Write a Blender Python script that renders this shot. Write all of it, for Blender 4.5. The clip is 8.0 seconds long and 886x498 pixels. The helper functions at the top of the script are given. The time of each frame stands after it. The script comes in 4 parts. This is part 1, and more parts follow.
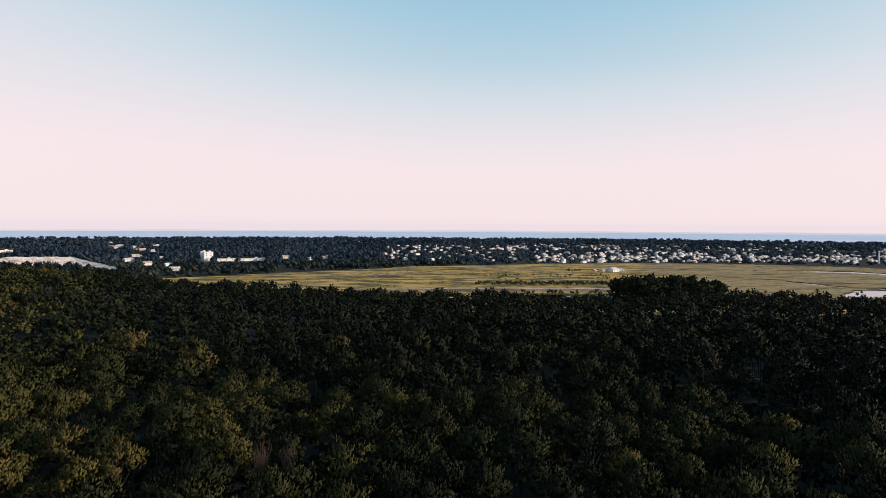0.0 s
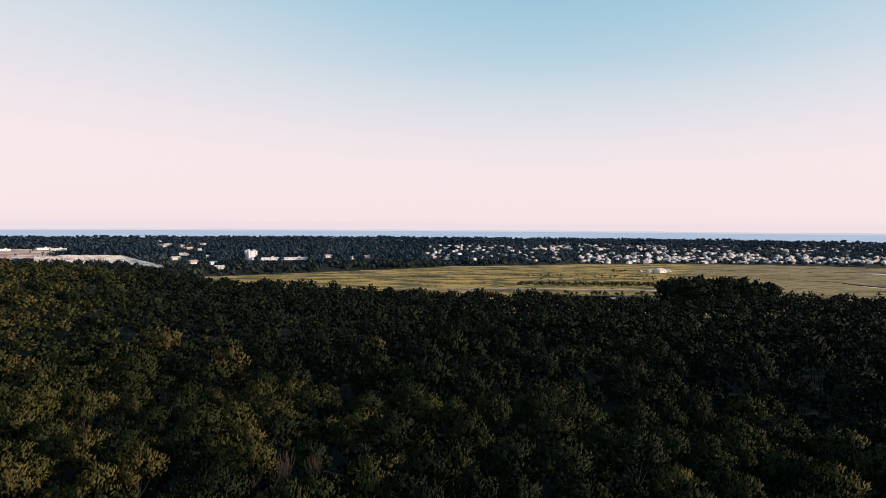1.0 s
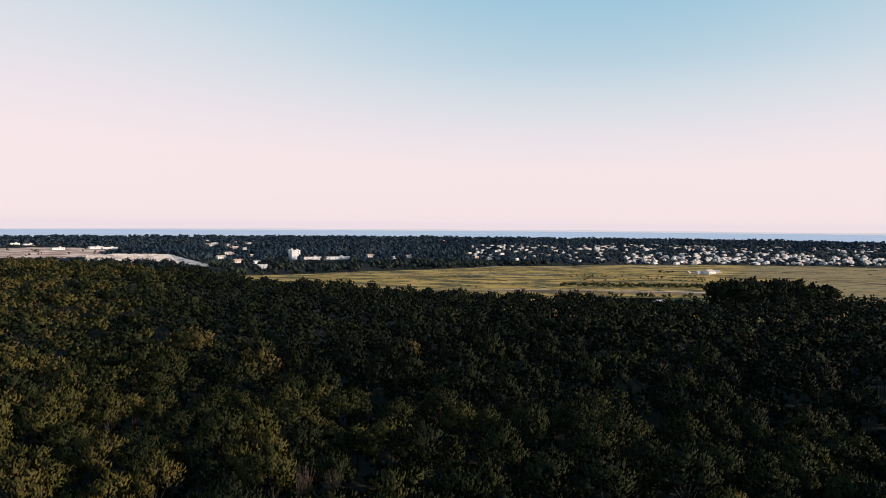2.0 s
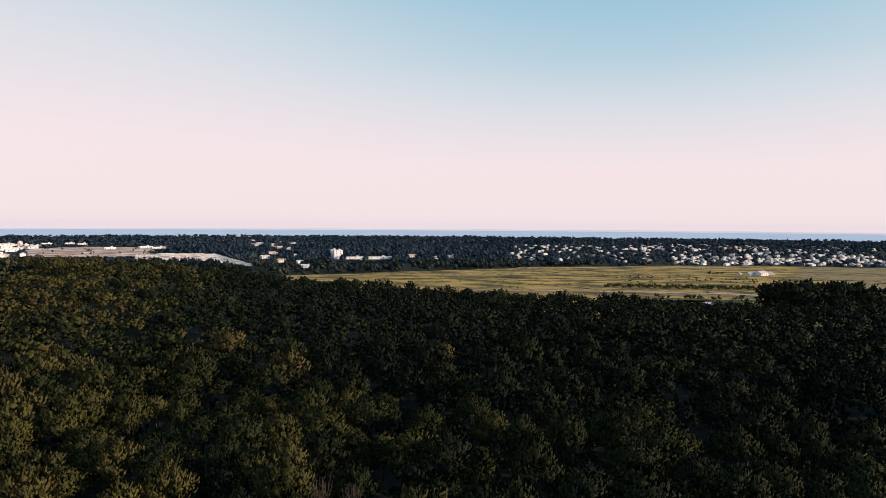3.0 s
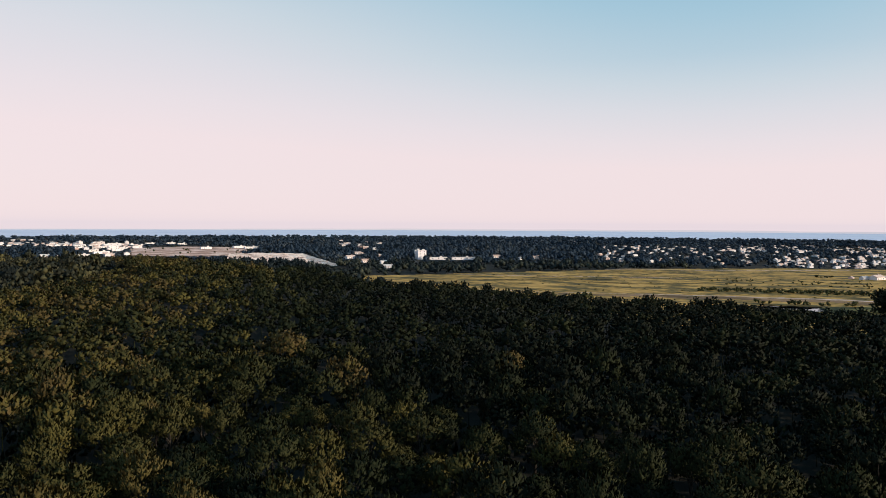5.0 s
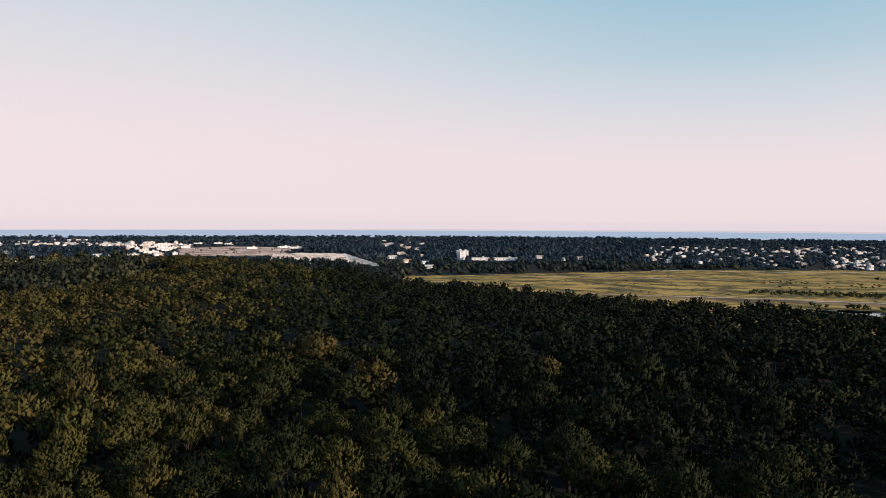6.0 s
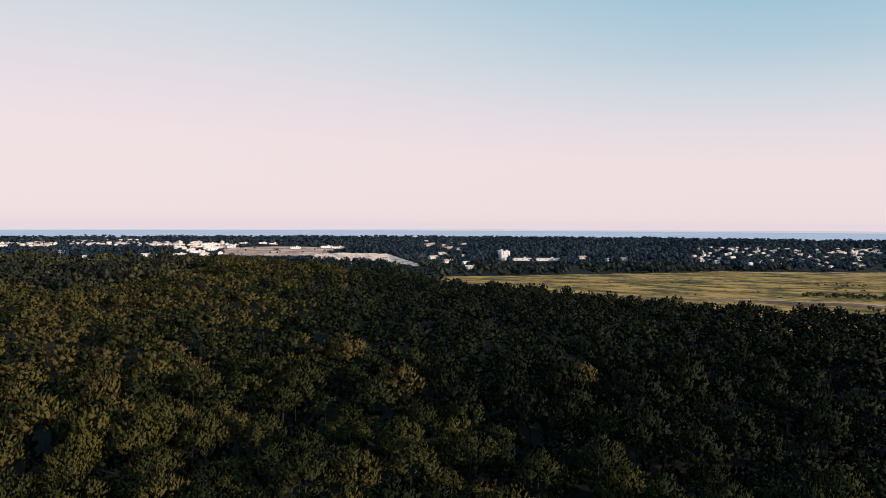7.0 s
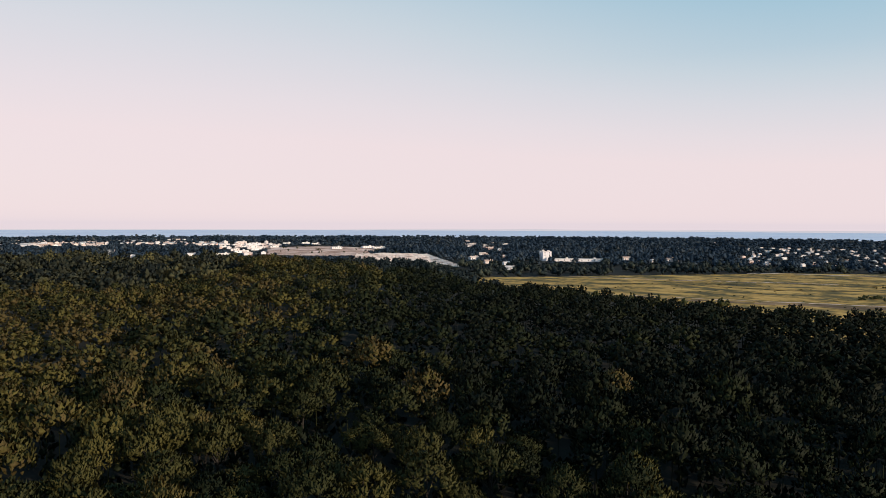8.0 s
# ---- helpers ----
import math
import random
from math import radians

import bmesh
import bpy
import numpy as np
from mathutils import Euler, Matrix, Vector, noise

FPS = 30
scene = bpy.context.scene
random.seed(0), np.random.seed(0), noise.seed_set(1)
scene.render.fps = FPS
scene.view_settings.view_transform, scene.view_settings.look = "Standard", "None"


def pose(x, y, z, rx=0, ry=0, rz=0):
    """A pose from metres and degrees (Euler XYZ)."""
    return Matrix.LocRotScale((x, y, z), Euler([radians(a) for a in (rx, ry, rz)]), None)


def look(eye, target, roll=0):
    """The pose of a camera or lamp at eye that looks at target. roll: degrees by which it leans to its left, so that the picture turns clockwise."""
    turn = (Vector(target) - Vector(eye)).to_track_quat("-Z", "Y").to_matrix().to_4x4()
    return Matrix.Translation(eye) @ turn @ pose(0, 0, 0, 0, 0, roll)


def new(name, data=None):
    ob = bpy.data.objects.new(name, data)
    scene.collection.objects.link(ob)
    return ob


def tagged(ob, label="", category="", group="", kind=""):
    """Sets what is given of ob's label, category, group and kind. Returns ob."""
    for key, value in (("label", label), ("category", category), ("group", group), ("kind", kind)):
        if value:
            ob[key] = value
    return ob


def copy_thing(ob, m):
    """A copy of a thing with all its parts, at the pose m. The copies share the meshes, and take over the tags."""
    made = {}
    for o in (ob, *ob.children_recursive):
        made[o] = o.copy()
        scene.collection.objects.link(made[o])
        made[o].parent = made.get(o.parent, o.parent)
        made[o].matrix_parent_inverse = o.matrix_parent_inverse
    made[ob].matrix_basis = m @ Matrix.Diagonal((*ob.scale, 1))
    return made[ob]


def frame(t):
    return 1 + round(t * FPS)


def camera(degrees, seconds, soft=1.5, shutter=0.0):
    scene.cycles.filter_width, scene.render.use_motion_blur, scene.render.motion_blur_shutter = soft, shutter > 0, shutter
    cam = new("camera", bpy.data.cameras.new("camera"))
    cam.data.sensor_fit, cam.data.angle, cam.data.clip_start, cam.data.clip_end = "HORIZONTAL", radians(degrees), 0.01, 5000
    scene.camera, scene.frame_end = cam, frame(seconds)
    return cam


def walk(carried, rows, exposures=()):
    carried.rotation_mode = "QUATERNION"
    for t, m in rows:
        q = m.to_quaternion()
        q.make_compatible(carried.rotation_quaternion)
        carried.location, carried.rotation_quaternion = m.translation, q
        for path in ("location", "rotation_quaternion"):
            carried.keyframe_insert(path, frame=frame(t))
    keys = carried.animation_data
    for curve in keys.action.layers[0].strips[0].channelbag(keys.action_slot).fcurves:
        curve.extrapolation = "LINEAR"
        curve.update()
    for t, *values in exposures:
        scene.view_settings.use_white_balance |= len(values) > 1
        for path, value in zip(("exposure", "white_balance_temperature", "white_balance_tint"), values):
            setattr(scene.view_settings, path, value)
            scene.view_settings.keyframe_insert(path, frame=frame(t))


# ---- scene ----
cam = camera(65.8, 8.0, soft=0.5)
PATH = [
    (0.0, pose(-0.00, -0.00, 52.00, 87.995, -0.309, 0.000)),
    (0.5, pose(0.65, 3.65, 51.86, 87.974, -0.345, 1.803)),
    (1.0, pose(1.42, 7.43, 51.73, 87.949, -0.380, 3.604)),
    (1.5, pose(2.19, 11.29, 51.64, 87.926, -0.413, 5.415)),
    (3.0, pose(4.32, 22.99, 51.25, 87.887, -0.378, 10.900)),
    (3.5, pose(5.06, 26.59, 51.18, 87.878, -0.349, 12.730)),
    (4.0, pose(5.76, 30.14, 51.12, 87.877, -0.323, 14.577)),
    (4.5, pose(6.37, 33.72, 51.05, 87.875, -0.300, 16.414)),
    (6.0, pose(7.38, 45.14, 50.56, 87.903, -0.268, 21.974)),
    (6.5, pose(7.66, 48.73, 50.48, 87.906, -0.255, 23.804)),
    (7.0, pose(7.97, 52.27, 50.46, 87.895, -0.245, 25.621)),
    (7.5, pose(8.26, 55.79, 50.46, 87.887, -0.231, 27.435)),
    (8.0, pose(8.70, 59.35, 50.48, 87.887, -0.218, 29.227)),
]
walk(cam, PATH, [(0.0, 0.09), (4.0, 0.03), (8.0, -0.03)])

# ---- sky and sun ----
SUN_YAW, SUN_UP = -96.0, 16.5          # yaw counts to the left from +y
sun_dir = Vector((-math.sin(radians(SUN_YAW)) * math.cos(radians(SUN_UP)),
                  math.cos(radians(SUN_YAW)) * math.cos(radians(SUN_UP)), math.sin(radians(SUN_UP))))
sun = new("sun", bpy.data.lights.new("sun", "SUN"))
sun.data.energy, sun.data.angle, sun.data.color = 5.0, radians(0.6), (1.0, 0.84, 0.64)
sun.matrix_world = look(sun_dir * 200, (0, 0, 0))

world = bpy.data.worlds.new("sky")
scene.world = world
world.use_nodes = True
wt = world.node_tree
wt.nodes.clear()


def wn(kind, **inputs):
    n = wt.nodes.new(kind)
    for k, v in inputs.items():
        n.inputs[int(k[1:])].default_value = v
    return n


w_out, w_bg = wn("ShaderNodeOutputWorld"), wn("ShaderNodeBackground")
w_sky = wn("ShaderNodeTexSky")
w_sky.sky_type, w_sky.sun_disc = "NISHITA", False
w_sky.sun_elevation, w_sky.sun_rotation = radians(SUN_UP), radians(-SUN_YAW)
w_tc, w_sep = wn("ShaderNodeTexCoord"), wn("ShaderNodeSeparateXYZ")
wt.links.new(w_tc.outputs["Generated"], w_sep.inputs[0])
# height in the sky, shifted with the bearing: bluest at right angles to the sun, paler towards and opposite it
w_az = wn("ShaderNodeVectorMath", _1=(0.993, -0.12, 0.0))
w_az.operation = "DOT_PRODUCT"
wt.links.new(w_tc.outputs["Generated"], w_az.inputs[0])


def wmath(op, a, b, clamp=False):
    n = wn("ShaderNodeMath")
    n.operation, n.use_clamp = op, clamp
    for k, v in enumerate((a, b)):
        if isinstance(v, float):
            n.inputs[k].default_value = v
        else:
            wt.links.new(v, n.inputs[k])
    return n.outputs[0]


w_side = wmath("SUBTRACT", 1.0, wmath("MULTIPLY", w_az.outputs["Value"], w_az.outputs["Value"]))
w_shift = wmath("MULTIPLY", wmath("MULTIPLY", wmath("POWER", w_side, 3.0), wmath("MULTIPLY", w_sep.outputs[2], 4.4, True)), 0.150)
w_height = wmath("ADD", w_sep.outputs[2], w_shift)
w_ramp = wn("ShaderNodeValToRGB")
wt.links.new(w_height, w_ramp.inputs[0])
SKY = [(0.0, (0.84, 0.725, 0.78)), (0.006, (0.885, 0.75, 0.785)), (0.018, (0.905, 0.762, 0.79)), (0.125, (0.905, 0.765, 0.79)), (0.18, (0.84, 0.757, 0.795)), (0.25, (0.73, 0.73, 0.783)),
       (0.31, (0.617, 0.694, 0.761)), (0.42, (0.397, 0.591, 0.716)), (0.54, (0.205, 0.475, 0.66)), (0.68, (0.16, 0.37, 0.56)), (0.85, (0.13, 0.31, 0.49))]
els = w_ramp.color_ramp.elements
while len(els) < len(SKY):
    els.new(0.5)
for e, (p_, c_) in zip(els, SKY):
    e.position, e.color = p_, (*c_, 1)
w_mix = wn("ShaderNodeMix")
w_mix.data_type = "RGBA"
w_mix.inputs[0].default_value = 0.06
w_sc = wn("ShaderNodeVectorMath", _1=(0.12, 0.12, 0.12))
w_sc.operation = "MULTIPLY"
wt.links.new(w_sky.outputs[0], w_sc.inputs[0])
wt.links.new(w_ramp.outputs[0], w_mix.inputs[6])
wt.links.new(w_sc.outputs[0], w_mix.inputs[7])
wt.links.new(w_mix.outputs[2], w_bg.inputs[0])
w_bg.inputs[1].default_value = 1.0
wt.links.new(w_bg.outputs[0], w_out.inputs[0])


# ---- materials ----
def material(name, ramp, scale=0.1, detail=6.0, stretch=(1, 1, 1), fine=None, rough=0.85, spec=0.2, bump=0.0, gain=1.0):
    """Noise-driven colour ramp with a finer noise over it and relief."""
    m = bpy.data.materials.new(name)
    m.use_nodes = True
    t = m.node_tree
    b = t.nodes["Principled BSDF"]
    b.inputs["Roughness"].default_value = rough
    b.inputs["Specular IOR Level"].default_value = spec
    geo = t.nodes.new("ShaderNodeNewGeometry")
    mp = t.nodes.new("ShaderNodeMapping")
    mp.inputs["Scale"].default_value = stretch
    t.links.new(geo.outputs["Position"], mp.inputs[0])
    n1 = t.nodes.new("ShaderNodeTexNoise")
    n1.inputs["Scale"].default_value, n1.inputs["Detail"].default_value = scale, detail
    t.links.new(mp.outputs[0], n1.inputs["Vector"])
    n2 = t.nodes.new("ShaderNodeTexNoise")
    n2.inputs["Scale"].default_value, n2.inputs["Detail"].default_value = fine or scale * 9, 4.0
    t.links.new(mp.outputs[0], n2.inputs["Vector"])
    a = t.nodes.new("ShaderNodeMath")
    a.operation = "MULTIPLY_ADD"
    a.inputs[1].default_value, a.inputs[2].default_value = 0.6, -0.3
    t.links.new(n2.outputs[0], a.inputs[0])
    s = t.nodes.new("ShaderNodeMath")
    s.operation = "ADD"
    t.links.new(n1.outputs[0], s.inputs[0])
    t.links.new(a.outputs[0], s.inputs[1])
    last = s
    if gain != 1.0:
        gn = t.nodes.new("ShaderNodeMath")
        gn.operation = "MULTIPLY_ADD"
        gn.inputs[1].default_value, gn.inputs[2].default_value = gain, 0.5 - 0.5 * gain
        t.links.new(s.outputs[0], gn.inputs[0])
        last = gn
    r = t.nodes.new("ShaderNodeValToRGB")
    e = r.color_ramp.elements
    while len(e) < len(ramp):
        e.new(0.5)
    for q, (p_, c_) in zip(e, ramp):
        q.position, q.color = p_, (*c_, 1)
    t.links.new(last.outputs[0], r.inputs[0])
    t.links.new(r.outputs[0], b.inputs["Base Color"])
    if bump:
        bp = t.nodes.new("ShaderNodeBump")
        bp.inputs["Strength"].default_value, bp.inputs["Distance"].default_value = 0.6, bump
        t.links.new(s.outputs[0], bp.inputs["Height"])
        t.links.new(bp.outputs[0], b.inputs["Normal"])
    return m


def leaves(name, ramp, tint="", spread=0.7, scale=0.35, rough=0.65, spec=0.06, vary=0.5):
    """Foliage: a ramp from deep green to turned leaf, picked tree by tree, spray by spray and by a slow noise; each spray has its own depth of colour."""
    m = bpy.data.materials.new(name)
    m.use_nodes = True
    t = m.node_tree
    b = t.nodes["Principled BSDF"]
    b.inputs["Roughness"].default_value, b.inputs["Specular IOR Level"].default_value = rough, spec

    def math_(op, a, k, c=0.0):
        n = t.nodes.new("ShaderNodeMath")
        n.operation = op
        for i, v in enumerate((a, k, c)):
            if isinstance(v, (int, float)):
                n.inputs[i].default_value = v
            else:
                t.links.new(v, n.inputs[i])
        return n.outputs[0]

    geo = t.nodes.new("ShaderNodeNewGeometry")
    if tint:
        src = t.nodes.new("ShaderNodeAttribute")
        src.attribute_name = tint
        own = src.outputs["Fac"]
    else:
        own = t.nodes.new("ShaderNodeObjectInfo").outputs["Random"]
    n1 = t.nodes.new("ShaderNodeTexNoise")
    n1.inputs["Scale"].default_value, n1.inputs["Detail"].default_value = scale, 3.0
    t.links.new(geo.outputs["Position"], n1.inputs["Vector"])
    white = t.nodes.new("ShaderNodeTexWhiteNoise")
    white.noise_dimensions = "1D"
    t.links.new(geo.outputs["Random Per Island"], white.inputs["W"])
    f = math_("MULTIPLY_ADD", n1.outputs[0], 0.34, -0.17)
    f = math_("MULTIPLY_ADD", white.outputs["Value"], 0.14, f)
    f = math_("MULTIPLY_ADD", own, spread, math_("ADD", f, 0.43 - 0.5 * spread if not tint else -0.07))
    r = t.nodes.new("ShaderNodeValToRGB")
    e = r.color_ramp.elements
    while len(e) < len(ramp):
        e.new(0.5)
    for q, (p_, c_) in zip(e, ramp):
        q.position, q.color = p_, (*c_, 1)
    t.links.new(f, r.inputs[0])
    sc_ = t.nodes.new("ShaderNodeVectorMath")
    sc_.operation = "SCALE"
    t.links.new(r.outputs[0], sc_.inputs[0])
    t.links.new(math_("MULTIPLY_ADD", geo.outputs["Random Per Island"], vary, 1 - vary / 2), sc_.inputs["Scale"])
    t.links.new(sc_.outputs[0], b.inputs["Base Color"])
    return m


DEEP, GREEN, OLIVE, GOLD_, RUST = (0.0074, 0.0096, 0.0062), (0.0145, 0.0182, 0.0078), (0.0325, 0.0325, 0.0120), (0.074, 0.063, 0.0185), (0.064, 0.047, 0.019)
LEAF = [(0.0, DEEP), (0.34, GREEN), (0.64, OLIVE), (0.90, GOLD_), (1.0, RUST)]
M_leaf = leaves("foliage_green", [(0.0, DEEP), (0.45, GREEN), (1.0, OLIVE)])
M_olive = leaves("foliage_olive", [(0.0, GREEN), (0.4, OLIVE), (1.0, GOLD_)])
M_gold = leaves("foliage_yellowing", [(0.0, OLIVE), (0.45, GOLD_), (1.0, RUST)])
M_leaf_tint = leaves("foliage_woodland", LEAF, "tint", 1.0, 0.2, vary=0.4)
M_valley = leaves("foliage_valley", [(0.0, (0.012, 0.015, 0.014)), (0.45, (0.034, 0.035, 0.022)), (1.0, (0.108, 0.093, 0.036))], "tint", 0.95, 0.05, vary=0.6)
# blue in both ramps stands in for haze, stronger with distance
M_mid_haze_leaf = leaves("foliage_lowland_haze", [(0.0, (0.012, 0.018, 0.021)), (0.35, (0.021, 0.029, 0.031)), (0.7, (0.046, 0.052, 0.038)), (1.0, (0.092, 0.086, 0.050))], "tint", 0.9, 0.04, 0.8, 0.06, vary=0.3)
M_far_haze_leaf = leaves("foliage_distant_haze", [(0.0, (0.013, 0.025, 0.042)), (0.35, (0.026, 0.042, 0.064)), (0.7, (0.044, 0.058, 0.074)), (1.0, (0.084, 0.086, 0.080))], "tint", 0.9, 0.03, 0.8, 0.06, vary=0.25)
M_bark = material("bark", [(0.2, (0.014, 0.012, 0.010)), (0.8, (0.040, 0.032, 0.026))], 2.0, stretch=(1, 1, 0.2), rough=0.9, bump=0.02)
M_dead = material("dead_twigs", [(0.2, (0.075, 0.046, 0.034)), (0.8, (0.15, 0.092, 0.068))], 1.5, rough=0.9)
M_floor = material("forest_floor", [(0.2, (0.006, 0.0056, 0.0045)), (0.8, (0.018, 0.015, 0.010))], 0.3, rough=0.95, bump=0.1)
M_marsh = material("marsh_grass", [(0.16, (0.070, 0.056, 0.020)), (0.38, (0.150, 0.104, 0.030)), (0.52, (0.29, 0.176, 0.044)), (0.66, (0.41, 0.236, 0.058)), (0.90, (0.50, 0.305, 0.094))],
                   0.05, 9, stretch=(0.52, 1.0, 1), fine=0.30, rough=0.95, bump=0.3, gain=2.6)
M_marsh_dry = material("marsh_grass_dry", [(0.05, (0.115, 0.072, 0.036)), (0.32, (0.20, 0.132, 0.054)), (0.46, (0.37, 0.232, 0.090)), (0.56, (0.20, 0.140, 0.058)), (0.68, (0.39, 0.262, 0.122)), (0.92, (0.16, 0.112, 0.052))],
                       0.045, 9, stretch=(0.26, 0.9, 1), fine=0.33, rough=0.95, bump=0.3, gain=3.2)
M_scrub = leaves("scrub_leaves", [(0.0, (0.026, 0.032, 0.014)), (0.5, (0.046, 0.048, 0.018)), (1.0, (0.095, 0.082, 0.030))], "tint", 0.9, 0.1)
M_mudflat = material("drying_mud", [(0.25, (0.10, 0.060, 0.030)), (0.5, (0.20, 0.118, 0.058)), (0.8, (0.34, 0.21, 0.115))], 0.05, stretch=(0.25, 1, 1), fine=0.4, rough=0.9, bump=0.2, gain=1.8)
M_site = material("graded_earth", [(0.25, (0.27, 0.155, 0.115)), (0.5, (0.53, 0.33, 0.26)), (0.8, (0.78, 0.58, 0.50))], 0.03, stretch=(1, 1.6, 1), fine=0.25, rough=0.95, bump=0.3, gain=1.9)
M_mud = material("marsh_mud", [(0.2, (0.06, 0.045, 0.035)), (0.8, (0.16, 0.12, 0.09))], 0.2, rough=0.7, bump=0.08)
M_track = material("bare_earth", [(0.2, (0.36, 0.25, 0.19)), (0.8, (0.70, 0.53, 0.43))], 0.06, fine=0.5, rough=0.95, bump=0.2, gain=1.5)
M_pale = material("pale_rubble", [(0.25, (0.36, 0.23, 0.175)), (0.45, (0.82, 0.57, 0.46)), (0.7, (0.96, 0.76, 0.65))], 0.07, fine=0.45, rough=0.95, bump=0.6, gain=1.7)
M_wall = [material("painted_wall_" + n_, [(0.25, tuple(v * 0.86 for v in c_)), (0.75, c_)], 0.4, rough=0.8)
          for n_, c_ in (("white", (0.87, 0.81, 0.83)), ("cream", (0.80, 0.68, 0.66)), ("grey", (0.58, 0.55, 0.58)), ("rose", (0.66, 0.46, 0.42)), ("pale", (0.80, 0.73, 0.74)))]
M_roof = [material("roofing_" + n_, [(0.25, tuple(v * 0.7 for v in c_)), (0.75, c_)], 0.6, fine=4, rough=0.85, bump=0.03)
          for n_, c_ in (("slate", (0.44, 0.43, 0.45)), ("brown", (0.55, 0.38, 0.32)), ("pale", (0.76, 0.68, 0.66)), ("tan", (0.68, 0.53, 0.48)))]
M_glass = material("window_glass", [(0.2, (0.02, 0.025, 0.03)), (0.8, (0.05, 0.06, 0.07))], 0.5, rough=0.08, spec=0.5)
M_steel = material("weathered_steel", [(0.2, (0.30, 0.30, 0.31)), (0.8, (0.45, 0.45, 0.46))], 1.0, rough=0.5)
M_river = material("creek_water", [(0.2, (0.03, 0.04, 0.05)), (0.8, (0.05, 0.06, 0.07))], 0.05, rough=0.12, spec=0.5, bump=0.03)
M_sea = material("sea_water", [(0.3, (0.47, 0.53, 0.70)), (0.7, (0.62, 0.66, 0.79))], 0.004, stretch=(0.4, 1.5, 1), fine=0.05, rough=0.45, spec=0.3, bump=0.5)
M_shore = material("shore_haze_glow", [(0.3, (0.05, 0.05, 0.05)), (0.7, (0.07, 0.07, 0.07))], 0.004, rough=1.0)
# haze before the shore is painted as an even grey-lilac glow
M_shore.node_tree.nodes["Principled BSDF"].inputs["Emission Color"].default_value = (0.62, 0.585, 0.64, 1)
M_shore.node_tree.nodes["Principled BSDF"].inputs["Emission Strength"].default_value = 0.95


# ---- terrain ----
def smooth(a, b, v):
    u = np.clip((np.asarray(v, float) - a) / (b - a), 0, 1)
    return u * u * (3 - 2 * u)


def wob(x, y, s, k=0.0):
    """A smooth uneven field between about -1 and 1 with features of s metres."""
    x, y = np.asarray(x, float) / s, np.asarray(y, float) / s
    return (np.sin(x * 2.1 + 1.3 * np.sin(y * 1.7 + k) + k) + np.sin(y * 2.6 - 1.1 * np.sin(x * 2.3 - k) + 2 * k)
            + 0.6 * np.sin(x * 4.7 + y * 3.9 + 3 * k) + 0.4 * np.sin(x * 8.3 - y * 7.1 + k)) / 3.0


def forest_edge(x):
    return 388 + 8 * smooth(-140, -90, x) * (1 - smooth(20, 60, x)) - 7 * smooth(30, 60, x) * (1 - smooth(110, 150, x)) + 9 * wob(x, 0 * np.asarray(x), 34, 1.0) + 22 * smooth(90, 180, x) - 30 * smooth(190, 225, x)


def beyond(x, y):
    """The valley behind the wooded ridge, away from the marsh."""
    return (np.degrees(np.arctan2(8.7 - x, y - 59.4)) > 46 + 2 * wob(x, y, 40)) & (np.hypot(x - 8.7, y - 59.4) > 405 + 14 * wob(x, y, 60, 2.0))


def terrain(x, y):
    x, y = np.asarray(x, float), np.asarray(y, float)
    r = np.hypot(x, y)
    wood = 1 - smooth(290, 400, y)
    ridge = 16.5 / (1 + np.exp((x + 150) / 45)) * smooth(170, 370, y) * (1 - smooth(400, 540, y)) * (1 - 0.85 * smooth(41, 50, np.degrees(np.arctan2(-x, y - 45))))
    land = 7 * smooth(930, 1400, r) - 4 * smooth(1500, 2300, r) + 1.2 * wob(x, y, 160) * smooth(950, 1300, r)
    shade_hill_off = (x - 0.65 * y - 80) / 1.19                                   # unseen wooded rise beside the flight line, added to shade the right side
    hill = 11 * np.exp(-(shade_hill_off / 36) ** 2 / (1 + 0.6 * (shade_hill_off > 0))) * smooth(-60, 40, y) * (1 - smooth(270, 370, y))
    hollow = 7 * np.exp(-((x - 62) / 42) ** 2 - ((y - 165) / 50) ** 2)
    z = wood * (3 + 1.3 * wob(x, y, 45)) + ridge + land + hill - hollow - 0.25
    return np.where(r > 2460, 0.0, z)


def sheet(name, verts, quads, mat, label, category, kind="structure", smooth_shade=True):
    me = bpy.data.meshes.new(name)
    me.vertices.add(len(verts))
    me.vertices.foreach_set("co", np.asarray(verts, np.float32).ravel())
    q = np.asarray(quads, np.int32)
    me.loops.add(q.size)
    me.loops.foreach_set("vertex_index", q.ravel())
    me.polygons.add(len(q))
    me.polygons.foreach_set("loop_start", np.arange(0, q.size, 4, dtype=np.int32))
    me.polygons.foreach_set("use_smooth", np.full(len(q), smooth_shade))
    me.update(calc_edges=True)
    me.validate()
    me.materials.append(mat)
    return tagged(new(name, me), label, category, kind=kind)


def ring_sheet(name, radii, n, zfun, mat, label, category):
    a = np.linspace(0, 2 * math.pi, n, endpoint=False)
    R_, A_ = np.meshgrid(radii, a, indexing="ij")
    x, y = R_ * np.sin(A_), R_ * np.cos(A_)
    v = np.stack([x, y, zfun(x, y) + 0 * x], -1).reshape(-1, 3)
    i, j = np.meshgrid(np.arange(len(radii) - 1), np.arange(n), indexing="ij")
    k = (j + 1) % n
    q = np.stack([i * n + j, i * n + k, (i + 1) * n + k, (i + 1) * n + j], -1).reshape(-1, 4)[:, ::-1]
    return sheet(name, v, q, mat, label, category)


